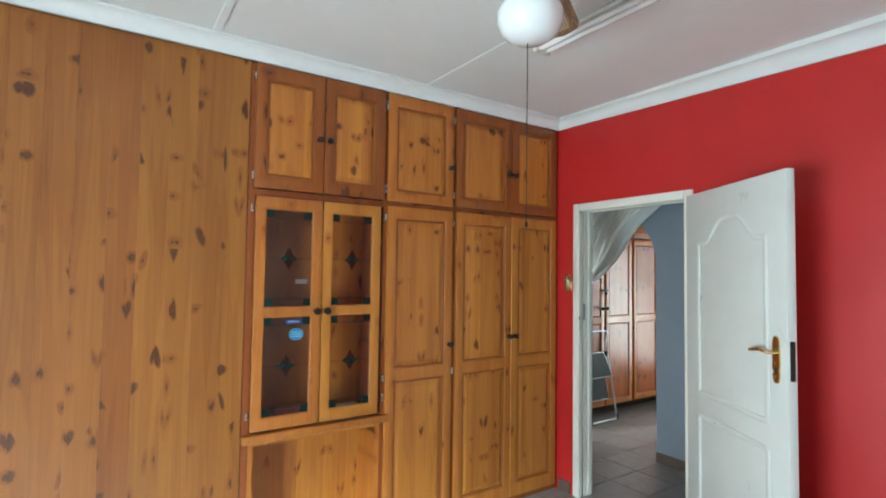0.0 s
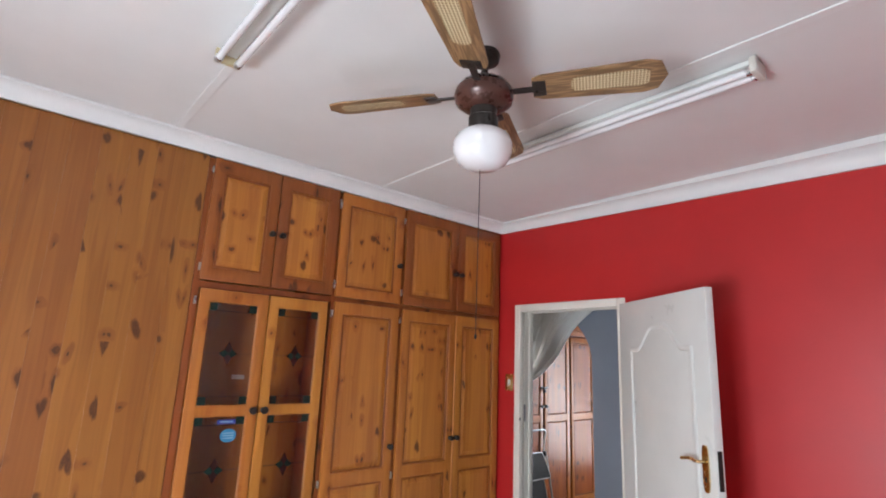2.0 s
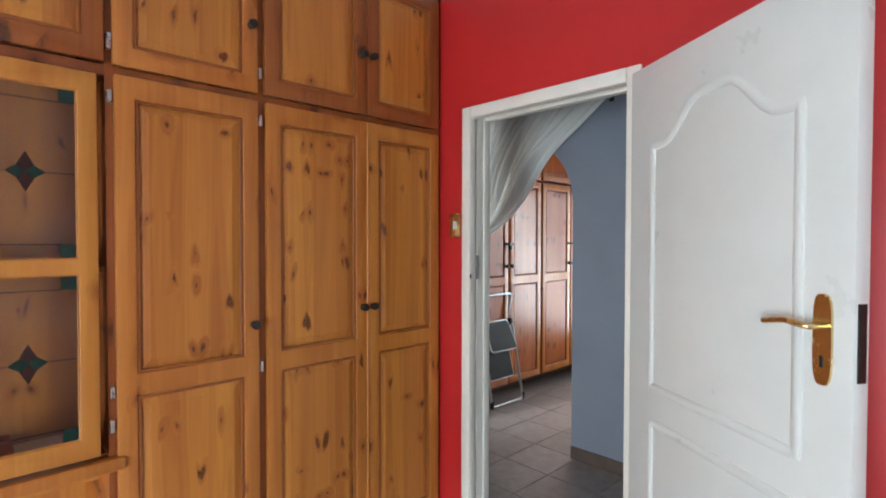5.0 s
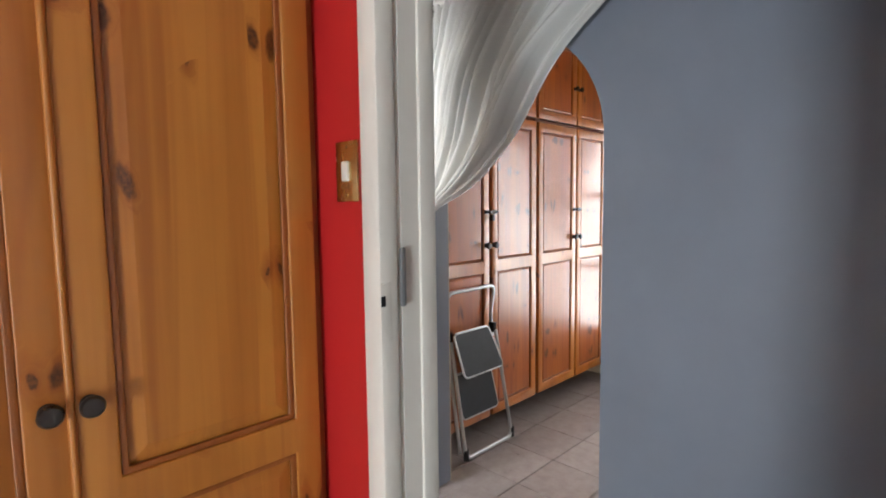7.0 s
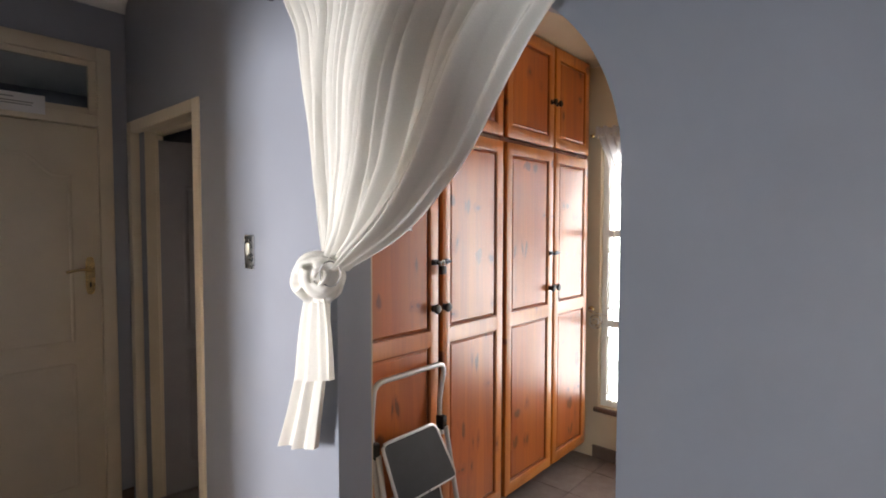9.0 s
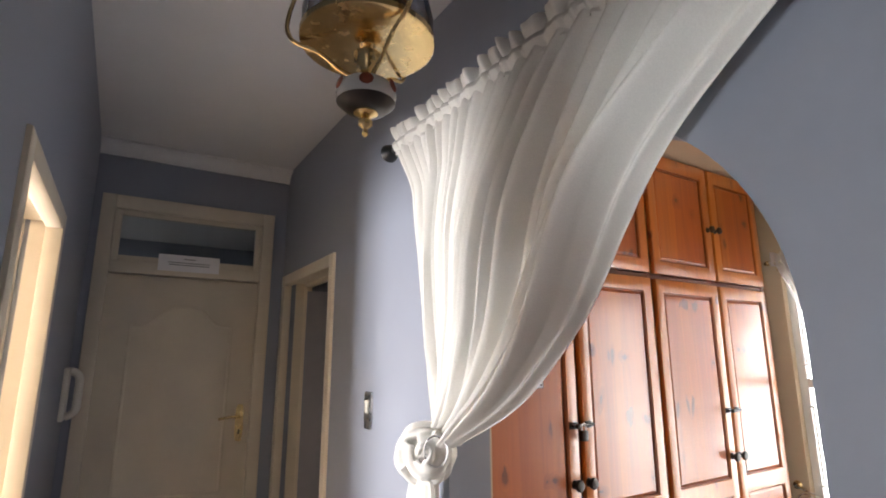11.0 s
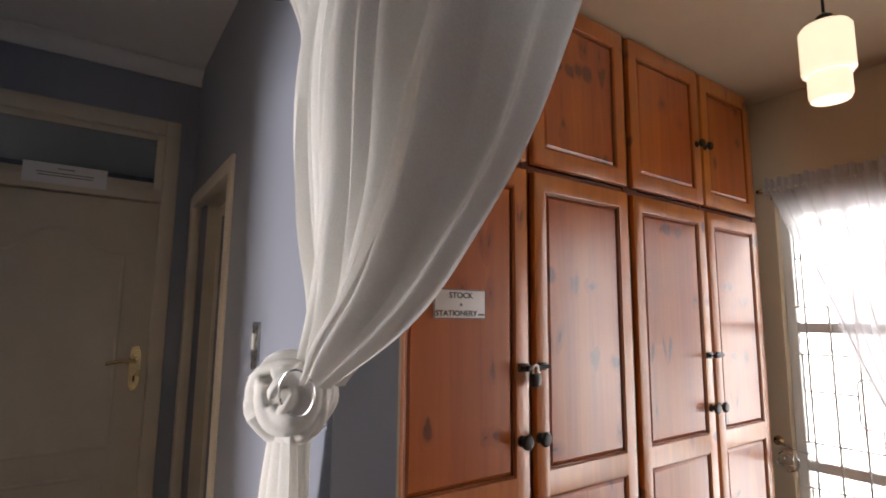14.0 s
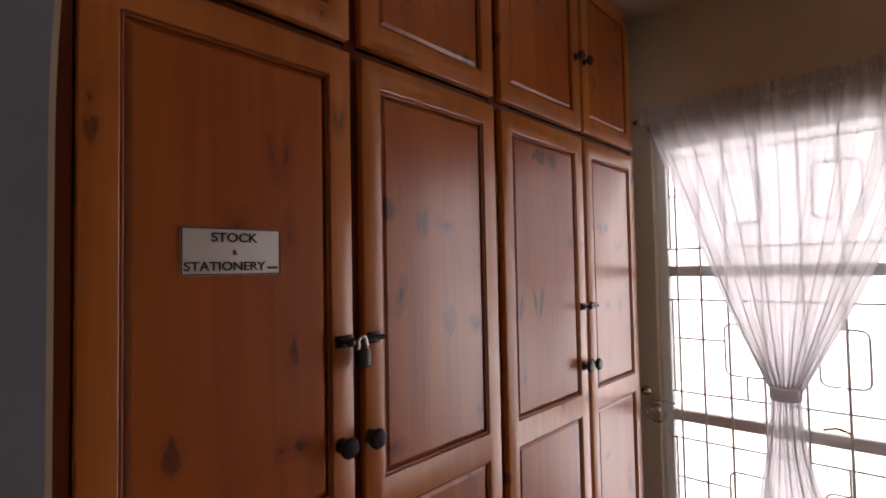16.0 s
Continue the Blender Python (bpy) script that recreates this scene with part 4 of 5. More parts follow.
def batten(x, y0, y1, tubes, old=False):
    t = thing("fluorescent_light", (x, (y0 + y1) / 2, CEIL_A), "white fluorescent batten with bare tubes, switched off, on the ceiling", "ceiling light", "fluorescent battens")
    part("housing", boxes((x - 0.03, x + 0.03, y0, y1, CEIL_A - 0.028, CEIL_A - 0.0075), bevel=0.005), GLOSS, t)
    for y in (y0 + 0.012, y1 - 0.012):
        if old:
            part("end_plate", boxes((x - 0.045, x + 0.045, y - 0.008, y + 0.008, CEIL_A - 0.06, CEIL_A - 0.008), bevel=0.004), YELLOWED, t, "yellowed lampholder plate")
            continue
        part("end_cap", boxes((x - 0.05, x + 0.05, y - 0.012, y + 0.012, CEIL_A - 0.068, CEIL_A - 0.008), bevel=0.006), PLASTIC, t)
    for dx in tubes:
        tb = part("tube", lathe([(0.0125, y0 + 0.03), (0.013, y0 + 0.034), (0.013, y1 - 0.034), (0.0125, y1 - 0.03)], (x + dx, 0, CEIL_A - 0.052), (0, 1, 0), 16), GLOBE, t)
        for y in (y0 + 0.027, y1 - 0.027):
            part("lampholder", lathe([(0.015, y - 0.012), (0.015, y + 0.012)], (x + dx, 0, CEIL_A - 0.052), (0, 1, 0), 14), STEEL, tb)


batten(1.86, 0.42, 1.75, (-0.025, 0.025))
batten(0.47, 0.4, 1.73, (-0.034, 0.034), True)

# ---- hall ----
swg = thing("light_switch", (XB, 4.02, 1.46), "steel light switch plate on the grey-blue wall", "light switch")
part("plate", boxes((XB - 0.007, XB - 0.0005, 3.99, 4.055, 1.39, 1.52), bevel=0.002), STEEL, swg)
part("rocker", boxes((XB - 0.013, XB - 0.007, 4.011, 4.035, 1.445, 1.49), bevel=0.002), PLASTIC, swg, "white rocker")

phone = thing("intercom_phone", (XH, 5.13, 1.5), "white wall intercom handset beside the end door", "intercom")
part("base", boxes((XH + 0.0005, XH + 0.022, 5.07, 5.19, 1.37, 1.6), bevel=0.006), PLASTIC, phone)
part("handset", sweep(round_path([(XH + 0.022, 5.13, 1.585), (XH + 0.06, 5.13, 1.57), (XH + 0.06, 5.13, 1.4), (XH + 0.022, 5.13, 1.385)], 0.03), 0.017, 12), PLASTIC, phone)

LX, LY, LIFT = 3.592, 3.03, 0.034
lamp = thing("hanging_lamp", (LX, LY, CEIL_H), "brass hanging lamp with an amber glass shade and painted porcelain font", "pendant lamp")
part("finial", lathe([(0, 1.995), (0.006, 2.003), (0.004, 2.012), (0.013, 2.02), (0.013, 2.028), (0.006, 2.034), (0.022, 2.042), (0.022, 2.046), (0, 2.047)], (LX, LY, LIFT), segs=20), BRASS, lamp)
font = part("font", lathe([(0.018, 2.045), (0.036, 2.048), (0.052, 2.062), (0.055, 2.078), (0.045, 2.098), (0.02, 2.108)], (LX, LY, LIFT), segs=30), PORCELAIN, lamp, "white porcelain font")
# dark shell over the font's underside, standing in for its shade
part("font_shadow_band", lathe([(0.0535, 2.0625), (0.0373, 2.0475), (0.018, 2.0443)], (LX, LY, LIFT), segs=30), BRONZE, font, "dark shell for the shade under the font")
for k in range(6):
    a = 2.2 + k * 1.05
    part("flower", lathe([(0, 0.002), (0.012, 0.001), (0.013, 0)], (LX + 0.054 * math.cos(a), LY + 0.054 * math.sin(a), LIFT + 2.083 + 0.004 * (k % 2)), (math.cos(a), math.sin(a), 0.2), 9), FLORAL, font)
part("burner", lathe([(0.02, 2.106), (0.012, 2.118), (0.012, 2.13), (0.024, 2.145), (0.026, 2.16), (0.015, 2.165)], (LX, LY, LIFT), segs=24), BRASS, lamp)
part("bulb", lathe([(0.013, 2.163), (0.014, 2.175), (0.026, 2.2), (0.026, 2.22), (0.012, 2.242), (0, 2.245)], (LX, LY, LIFT), segs=20), CLEAR, lamp, "clear glass bulb")
part("shade", lathe([(0.118, 2.185), (0.121, 2.195), (0.122, 2.23), (0.112, 2.275), (0.085, 2.315), (0.045, 2.335), (0.042, 2.331), (0.082, 2.31), (0.108, 2.272), (0.117, 2.23), (0.115, 2.19)], (LX, LY, LIFT), segs=40), AMBER, lamp, "amber glass dome shade")
part("shade_ring", lathe([(0.116, 2.178), (0.124, 2.18), (0.125, 2.19), (0.118, 2.192)], (LX, LY, LIFT), segs=40), BRASS, lamp)
part("shade_cap", lathe([(0.05, 2.333), (0.03, 2.35), (0.012, 2.37), (0, 2.372)], (LX, LY, LIFT), segs=24), BRASS, lamp)
for k in range(3):
    a = radians(35 + 120 * k)
    c, s = math.cos(a), math.sin(a)
    pts = [(LX + r * c, LY + r * s, z + LIFT) for r, z in ((0.02, 2.112), (0.05, 2.125), (0.075, 2.15), (0.1, 2.165), (0.135, 2.175), (0.15, 2.2), (0.145, 2.24), (0.12, 2.33), (0.06, 2.43), (0.012, 2.5))]
    part("arm", sweep(round_path(pts, 0.015, 4), 0.0042, 8), BRASS, lamp)
part("chain", sweep([(LX, LY, 2.37 + LIFT), (LX, LY, CEIL_H - 0.02)], 0.004, 8), BRASS, lamp)
part("ceiling_rose", lathe([(0.05, CEIL_H - 0.001), (0.045, CEIL_H - 0.015), (0.01, CEIL_H - 0.03)], (LX, LY, 0), segs=24), BRASS, lamp)

# curtain across the arch
RX, RZ = 3.972, 2.325
rod = thing("curtain_rod", (RX, 3.0, RZ), "black iron curtain rod with round finials above the arch", "curtain rod")
part("rod", lathe([(0.009, 2.245), (0.009, 3.7)], (RX, 0, RZ), (0, 1, 0), 14), BLACK, rod)
for y, s in ((3.7, 1), (2.245, -1)):
    part("finial", lathe([(0.012, -0.005), (0.026, 0.008), (0.032, 0.025), (0.024, 0.042), (0, 0.05)], (RX, y, RZ), (0, s, 0), 18), BLACK, rod)
for y in (3.66, 2.3):
    part("bracket", boxes((RX, XB - 0.0005, y - 0.008, y + 0.008, RZ - 0.012, RZ + 0.004), (XB - 0.006, XB - 0.0005, y - 0.015, y + 0.015, RZ - 0.035, RZ + 0.03), bevel=0.002), BLACK, rod)


def smooth(t):
    t = max(0.0, min(1.0, t))
    return t * t * (3 - 2 * t)


def drape(n_u, n_v, left, right, folds, depth, x, seed, sag, wide=0, hug=0.0, crisp=1.0):
    """A gathered cloth: rows from the heading down to the tie; left and right: edge curves (y, z) by v."""
    rnd = random.Random(seed)
    ph = [rnd.uniform(-0.9, 0.9) for _ in range(folds + 2)]
    rows = []
    for j in range(n_v + 1):
        v = j / n_v
        (ly, lz), (ry, rz) = left(v), right(v)
        row = []
        for i in range(n_u + 1):
            u = i / n_u
            k = folds * (0.22 * u + 0.78 * (1 - (1 - u) ** wide)) if wide else folds * u
            p = ph[int(k)] * (1 - k % 1) + ph[min(int(k) + 1, folds + 1)] * (k % 1)
            w = 2 * math.pi * k + p * (0.4 + v)
            amp = depth(v) * (0.75 + 0.35 * math.sin(3.1 * k + seed)) * (1 - (0.3 * u ** 4 if hug else 0))
            roll = (0.055 * math.exp(-((u - 0.72) / 0.08) ** 2) - 0.05 * math.exp(-((u - 0.9) / 0.08) ** 2)) * smooth(v / 0.5) if hug else 0.0
            roll += 0.014 * math.sin(u * 21 + 2 * v) * math.sin(math.pi * v) if hug else 0.0
            if hug:
                low = smooth((v - 0.35) / 0.3)
                lee = (1 - smooth((u - 0.05) / 0.4)) * smooth(v / 0.2)
                roll += 0.05 * lee
                amp *= 1 - 0.3 * lee
                fat = smooth((u - 0.72) / 0.1) * low
                amp *= 1 - 0.4 * fat
                roll = roll * (1 - fat) + low * (1 - 0.7 * smooth((v - 0.82) / 0.18)) * (0.035 * math.exp(-((u - 0.72) / 0.035) ** 2) - 0.045 * math.exp(-((u - 0.85) / 0.08) ** 2))
                roll += 0.009 * math.sin(46 * u + 5 * v + 2 * math.sin(9 * u)) * smooth((v - 0.55) / 0.3)
                roll += 0.004 * math.sin(95 * u + 4 * v) * smooth((u - 0.88) / 0.06)
            if hug:
                # the near edge is swept across in one thick roll
                low = smooth((v - 0.25) / 0.35) * (1 - 0.55 * smooth((v - 0.85) / 0.15))
                roll -= 0.04 * low * math.sqrt(max(0.0, 1 - ((u - 0.79) / 0.11) ** 2))
            bow = sag(v) * math.sin(math.pi * u)
            row.append((x + roll + 0.35 * amp + hug * u * smooth((v - 0.35) / 0.3) * (1 - 0.6 * smooth((v - 0.75) / 0.25)) - amp * (0.5 + 0.5 * math.sin(w)) ** crisp - 0.2 * amp * math.sin(2 * w + p), ly + (ry - ly) * u + 0.25 * amp * math.cos(w), lz + (rz - lz) * u - bow))
        rows.append(row)
    return grid_mesh(rows)


def lerp_curve(pts):
    def f(v):
        k = v * (len(pts) - 1)
        i = min(int(k), len(pts) - 2)
        t = k - i
        p, q = pts[max(i - 1, 0)], pts[min(i + 2, len(pts) - 1)]
        return tuple(0.5 * (2 * a + (b - o) * t + (2 * o - 5 * a + 4 * b - e) * t * t + (3 * a - o - 3 * b + e) * t ** 3) for o, a, b, e in zip(p, pts[i], pts[i + 1], q))
    return f


curt = thing("curtain", (RX, 3.0, RZ), "cream cotton curtain tied to one side in a knotted rosette", "curtain")
lft = lerp_curve([(3.645, 2.31), (3.605, 2.1), (3.555, 1.85), (3.525, 1.65), (3.495, 1.47)])
rgt = lerp_curve([(2.275, 2.31), (2.46, 2.17), (2.645, 2.03), (2.815, 1.86), (2.98, 1.68), (3.165, 1.525), (3.375, 1.42)])
part("drape", drape(560, 60, lft, rgt, 21, lambda v: 0.03 + 0.085 * math.sin(math.pi * min(1, v * 1.05)) * (1 - v * 0.25), RX + 0.0, 3, lambda v: 0.02 * v, 1.9, 0.06, 1.9), CURTAIN, curt)


def heading():
    """The rod pocket, pinched by a seam above and below the rod, and the soft frill over it."""
    rows = []
    for z, swell, amp, wave in ((-0.034, 0.004, 0.009, 0), (-0.024, 0.006, 0.005, 0), (-0.018, 0.014, 0.004, 0), (-0.004, 0.022, 0.004, 0), (0.01, 0.018, 0.004, 0), (0.017, 0.008, 0.004, 0), (0.024, 0.01, 0.008, 0.2), (0.036, 0.013, 0.013, 0.6), (0.048, 0.014, 0.016, 1.0), (0.056, 0.012, 0.018, 1.2)):
        row = []
        for i in range(561):
            u = i / 560
            q = 2 * math.pi * u * 27 + 2.2 * math.sin(u * 31) + 9 * z
            fold = math.sin(q) + 0.35 * math.sin(1.9 * q + 3 * math.sin(u * 23))
            row.append((RX - swell - amp * fold, 3.655 - 1.39 * u + 0.3 * amp * math.cos(q), RZ + z + wave * (0.004 * math.sin(u * 52) + 0.003 * math.sin(u * 139 + 1))))
        rows.append(row)
    return grid_mesh(rows)


part("heading", heading(), CURTAIN, curt, "gathered ruffle heading")


def rosette(r0):
    """A knot of cloth: flat bands wound round a bun, with a loose curl in the middle; it faces -x."""
    bm = bmesh.new()
    b = bmesh.new()
    bmesh.ops.create_icosphere(b, subdivisions=4, radius=r0)
    for v in b.verts:
        q = noise.noise(v.co * 22) * 0.08 + noise.noise(v.co * 55) * 0.035
        v.co = v.co * (0.9 + q)
        v.co.x *= 0.72
    add(bm, b)
    rnd = random.Random(7)
    for k in range(9):
        tilt, spin, out = rnd.uniform(-0.9, 0.9), rnd.uniform(0, 6.3), rnd.uniform(0.86, 1.05)
        span, wide = rnd.uniform(2.4, 4.6), rnd.uniform(0.016, 0.024)
        ring = []
        for i in range(25):
            q = spin + span * i / 24
            off = Vector((-math.sin(tilt) * 0.55, math.cos(q), math.sin(q))).normalized() * r0 * out
            off.x = off.x * 0.8 - r0 * 0.35 * math.cos(tilt) * (0.5 + 0.5 * math.sin(2 * q + k))
            ring.append(off * (1 + 0.05 * math.sin(5 * q + k)))
        add(bm, sweep(ring, wide, 10, False, 0.62))
    for k in range(3):
        r = 0.018 + 0.014 * k
        ring = [(-r0 * (0.86 - 0.07 * k) - 0.006 * math.sin(2 * q + k), -0.012 + r * math.cos(q + k), 0.01 + 1.15 * r * math.sin(q + k)) for q in [j * 0.26 for j in range(19)]]
        add(bm, sweep(ring, 0.014, 9, False, 0.6))
    return bm


face = Matrix.Translation((3.96, 3.448, 1.4)) @ Matrix.Rotation(radians(48), 4, "Z")
knot = rosette(0.062)
knot.transform(face)
knot_ob = part("rosette", knot, CURTAIN, curt, "knotted cloth rosette")
fuse = knot_ob.modifiers.new("fuse", "REMESH")
fuse.mode, fuse.voxel_size, fuse.use_smooth_shade = "VOXEL", 0.0028, True
ease = knot_ob.modifiers.new("ease", "SMOOTH")
ease.factor, ease.iterations = 0.5, 5
loop = sweep([(-0.07 - 0.008 * math.sin(q * math.pi / 16), -0.042 + 0.029 * math.cos(q * math.pi / 16), 0.018 + 0.037 * math.sin(q * math.pi / 16)) for q in range(32)], 0.0023, 8, True)
loop.transform(face)
part("ring", loop, STEEL, curt, "polished metal ring")
part("tail", drape(90, 24, lerp_curve([(3.51, 1.38), (3.545, 1.2), (3.615, 0.98), (3.675, 0.825)]), lerp_curve([(3.435, 1.36), (3.445, 1.2), (3.485, 1.0), (3.515, 0.85)]), 4, lambda v: 0.02 + 0.03 * v, 3.99, 8, lambda v: 0.0), CURTAIN, curt, "hanging cloth tail")
part("tail", drape(70, 24, lerp_curve([(3.485, 1.38), (3.515, 1.25), (3.535, 1.08)]), lerp_curve([(3.405, 1.36), (3.375, 1.25), (3.36, 1.11)]), 3, lambda v: 0.02 + 0.03 * v, 3.955, 9, lambda v: 0.0), CURTAIN, curt, "shorter hanging cloth tail")

# ---- dressing room ----
WF = 3.66
units = []
for u, (x0, xa, xb, xc, xd, x1, lab) in enumerate(((4.205, 4.255, 4.715, 4.745, 5.205, 5.222, "varnished pine wardrobe with a padlocked pair of doors"), (5.222, 5.24, 5.715, 5.737, 6.165, 6.19, "varnished pine wardrobe with a bolted pair of doors"))):
    t = thing("built_in_wardrobe", ((x0 + x1) / 2, 3.95, 0), lab, "wardrobe", "dressing room wardrobes")
    units.append(t)
    # carcass toned dark so that the door gaps read as shaded
    boards(t, "carcass_board", W_GAP_SHADE, "", (x0, xa - 0.003, WF + 0.001, 4.26, 0.13, 2.598), (xd + 0.003, x1, WF + 0.001, 4.26, 0.13, 2.598), (xa - 0.003, xd + 0.003, WF + 0.006, 4.26, 0.13, 0.15), (xa - 0.003, xd + 0.003, WF + 0.006, 4.26, 1.985, 2.005), (xa - 0.003, xd + 0.003, WF + 0.006, 4.26, 2.585, 2.598), (xb, xc, WF + 0.003, WF + 0.03, 0.15, 2.585))
    part("plinth", boxes((x0, x1, WF + 0.2, 4.26, 0, 0.129)), SKIRT, t, "dark recessed plinth")
    for a, b, kx in ((xa, xb, xb - 0.03), (xc, xd, xc + 0.01)):
        d = framed_door(t, a, b, WF - 0.02, 2.008, 2.583, [(2.065, 2.52)], W_FRAME, W_PANEL, W_BEAD_SHADE, 0.05, rim_w=0.007, slope=0.012, soft=0.0025)
        if not (u == 0):
            knob(d, kx, WF - 0.02, 2.26, r=0.018)
        d = framed_door(t, a, b, WF - 0.02, 0.14, 1.982, [(0.2, 1.035), (1.105, 1.925)], W_FRAME, W_PANEL, W_BEAD_SHADE, 0.05, rim_w=0.007, slope=0.012, soft=0.0025)
        knob(d, kx, WF - 0.02, 1.2, r=0.021)
    bz = 1.4
    part("bolt_plate", boxes((xb - 0.045, xb - 0.004, WF - 0.027, WF - 0.02, bz - 0.012, bz + 0.012), bevel=0.002), BRONZE, t)
    latch = part("bolt_plate", boxes((xc + 0.004, xc + 0.035, WF - 0.027, WF - 0.02, bz - 0.012, bz + 0.012), bevel=0.002), BRONZE, t, "dark hasp plate")
    part("bolt_bar", sweep([(xb - 0.04, WF - 0.032, bz), (xc + 0.04, WF - 0.032, bz)], 0.006, 10), BRONZE, latch)
    knob(t, xb - 0.03, WF - 0.024, bz, r=0.009)
    if u == 0:
        lock = part("padlock", boxes((4.704, 4.736, WF - 0.052, WF - 0.034, 1.347, 1.384), bevel=0.004), BRONZE, t, "tarnished dark padlock")
        part("shackle", sweep(round_path([(4.71, WF - 0.043, 1.382), (4.71, WF - 0.043, 1.407), (4.73, WF - 0.043, 1.407), (4.73, WF - 0.043, 1.382)], 0.01), 0.003, 8), STEEL, lock)
knob(units[0], 4.695, WF - 0.02, 2.26, r=0.018)

sign = lone("door_sign", boxes((4.388, 4.558, WF - 0.0165, WF - 0.0145, 1.535, 1.613), bevel=0.0006), PAPER, "white card sign with bold black capitals on the wardrobe door", "sign", at=(4.47, WF, 1.57))


def lettering(text, x, y, z, size, parent, stretch=1.0):
    cu = bpy.data.curves.new("text", "FONT")
    cu.body, cu.size, cu.align_x, cu.extrude, cu.offset = text, size, "CENTER", 0.0004, size * 0.02
    ob = bpy.data.objects.new("text", cu)
    scene.collection.objects.link(ob)
    me = bpy.data.meshes.new_from_object(ob.evaluated_get(bpy.context.evaluated_depsgraph_get()))
    bpy.data.objects.remove(ob)
    me.transform(pose(x, y, z, 90, 0, 0) @ Matrix.Diagonal((stretch, 1, 1, 1)))
    bm = bmesh.new()
    bm.from_mesh(me)
    return part("lettering", bm, INK, parent, smooth=False)


lettering("STOCK", 4.474, WF - 0.0172, 1.59, 0.021, sign, 1.15)
lettering("&", 4.474, WF - 0.0172, 1.5685, 0.012, sign)
lettering("STATIONERY", 4.46, WF - 0.0172, 1.543, 0.02, sign, 1.15)
part("print_line", boxes((4.532, 4.552, WF - 0.0176, WF - 0.0167, 1.5445, 1.5485)), INK, sign, smooth=False)
part("border", boxes((4.3885, 4.5575, WF - 0.0171, WF - 0.0166, 1.5355, 1.5375), (4.3885, 4.5575, WF - 0.0171, WF - 0.0166, 1.6105, 1.6125), (4.3885, 4.3905, WF - 0.0171, WF - 0.0166, 1.5375, 1.6105), (4.5555, 4.5575, WF - 0.0171, WF - 0.0166, 1.5375, 1.6105)), INK, sign, smooth=False)

# step ladder leaning on the wardrobe
lad = thing("step_ladder", (4.45, 3.5, 0), "folded two-step ladder, grey tube with charcoal treads", "step ladder")


def lean(u, s):
    """A point on the ladder's plane: u across 0 to 1, s from the foot 0 to the top 1."""
    a, b = Vector((4.39, 3.59, 0.012)), Vector((4.81, 3.59, 0.012))
    c, e = Vector((4.28, 3.615, 0.96)), Vector((4.65, 3.615, 0.96))
    return (a + (b - a) * u) * (1 - s) + (c + (e - c) * u) * s


n_out = Vector((0, -1, 0.1)).normalized()
part("frame", sweep(round_path([lean(0, 0.03), lean(0, 0.8), lean(0.12, 1.0), lean(1.22, 1.0), lean(1.02, 0.82), lean(1, 0.68)], 0.05), 0.011, 12), ALU, lad)
part("front_frame", sweep(round_path([lean(1, 0.72) + n_out * 0.03, lean(1, 0.0) + n_out * 0.045, lean(0, 0.0) + n_out * 0.045, lean(0, 0.72) + n_out * 0.03], 0.05), 0.011, 12), ALU, lad)
for s0, s1, o, ua, ub, uc, ud in ((0.49, 0.765, 0.05, 0.13, 0.99, 0.78, 0.02), (0.24, 0.52, 0.033, 0.03, 0.8, 0.76, 0.0)):
    q = [lean(ua, s0) + n_out * o, lean(ub, s0) + n_out * o, lean(uc, s1) + n_out * (o - 0.01), lean(ud, s1) + n_out * (o - 0.01)]
    bm = bmesh.new()
    hexa(bm, [*(p for p in q), *(p + n_out * 0.012 for p in q)])
    bmesh.ops.bevel(bm, geom=bm.edges[:], offset=0.005, segments=2, affect="EDGES")
    tr = part("tread", bm, TREAD, lad, "ribbed charcoal tread")
    mid = (q[0] + q[1]) / 2
    part("tread_rim", sweep(round_path([(mid + n_out * 0.006), q[1] + n_out * 0.006, q[2] + n_out * 0.006, q[3] + n_out * 0.006, q[0] + n_out * 0.006, mid + n_out * 0.006 - Vector((0.01, 0, 0))], 0.035), 0.007, 8), ALU, tr)
for u in (0, 1):
    part("foot", lathe([(0.016, -0.005), (0.016, 0.055)], lean(u, 0.0) + n_out * 0.045, (0, 0, 1), 14), BLACK, lad, "black rubber foot")
    part("joint", boxes(*[(p.x - 0.014, p.x + 0.014, p.y - 0.03, p.y + 0.012, p.z - 0.03, p.z + 0.03) for p in (lean(u, 0.74),)], bevel=0.005), BLACK, lad)

# pendant
PX, PY = 5.262, 3.038
pend = thing("pendant_light", (PX, PY, CEIL_B), "two-tier opal glass pendant light, lit", "pendant lamp")
part("cord", sweep([(PX, PY, CEIL_B), (PX, PY, 2.34)], 0.004, 8), BLACK, pend)
part("cap", lathe([(0.022, 2.342), (0.02, 2.37), (0.006, 2.38)], (PX, PY, 0), segs=16), BRONZE, pend)
part("upper_shade", lathe([(0.012, 2.345), (0.055, 2.34), (0.062, 2.33), (0.062, 2.21), (0.055, 2.203)], (PX, PY, 0), segs=30), OPAL, pend)
part("lower_shade", lathe([(0.048, 2.21), (0.05, 2.2), (0.05, 2.142), (0.045, 2.13), (0, 2.127)], (PX, PY, 0), segs=30), OPAL, pend)
part("ceiling_rose", lathe([(0.04, CEIL_B - 0.0005), (0.036, CEIL_B - 0.02), (0.006, CEIL_B - 0.03)], (PX, PY, 0), segs=20), PLASTIC, pend)

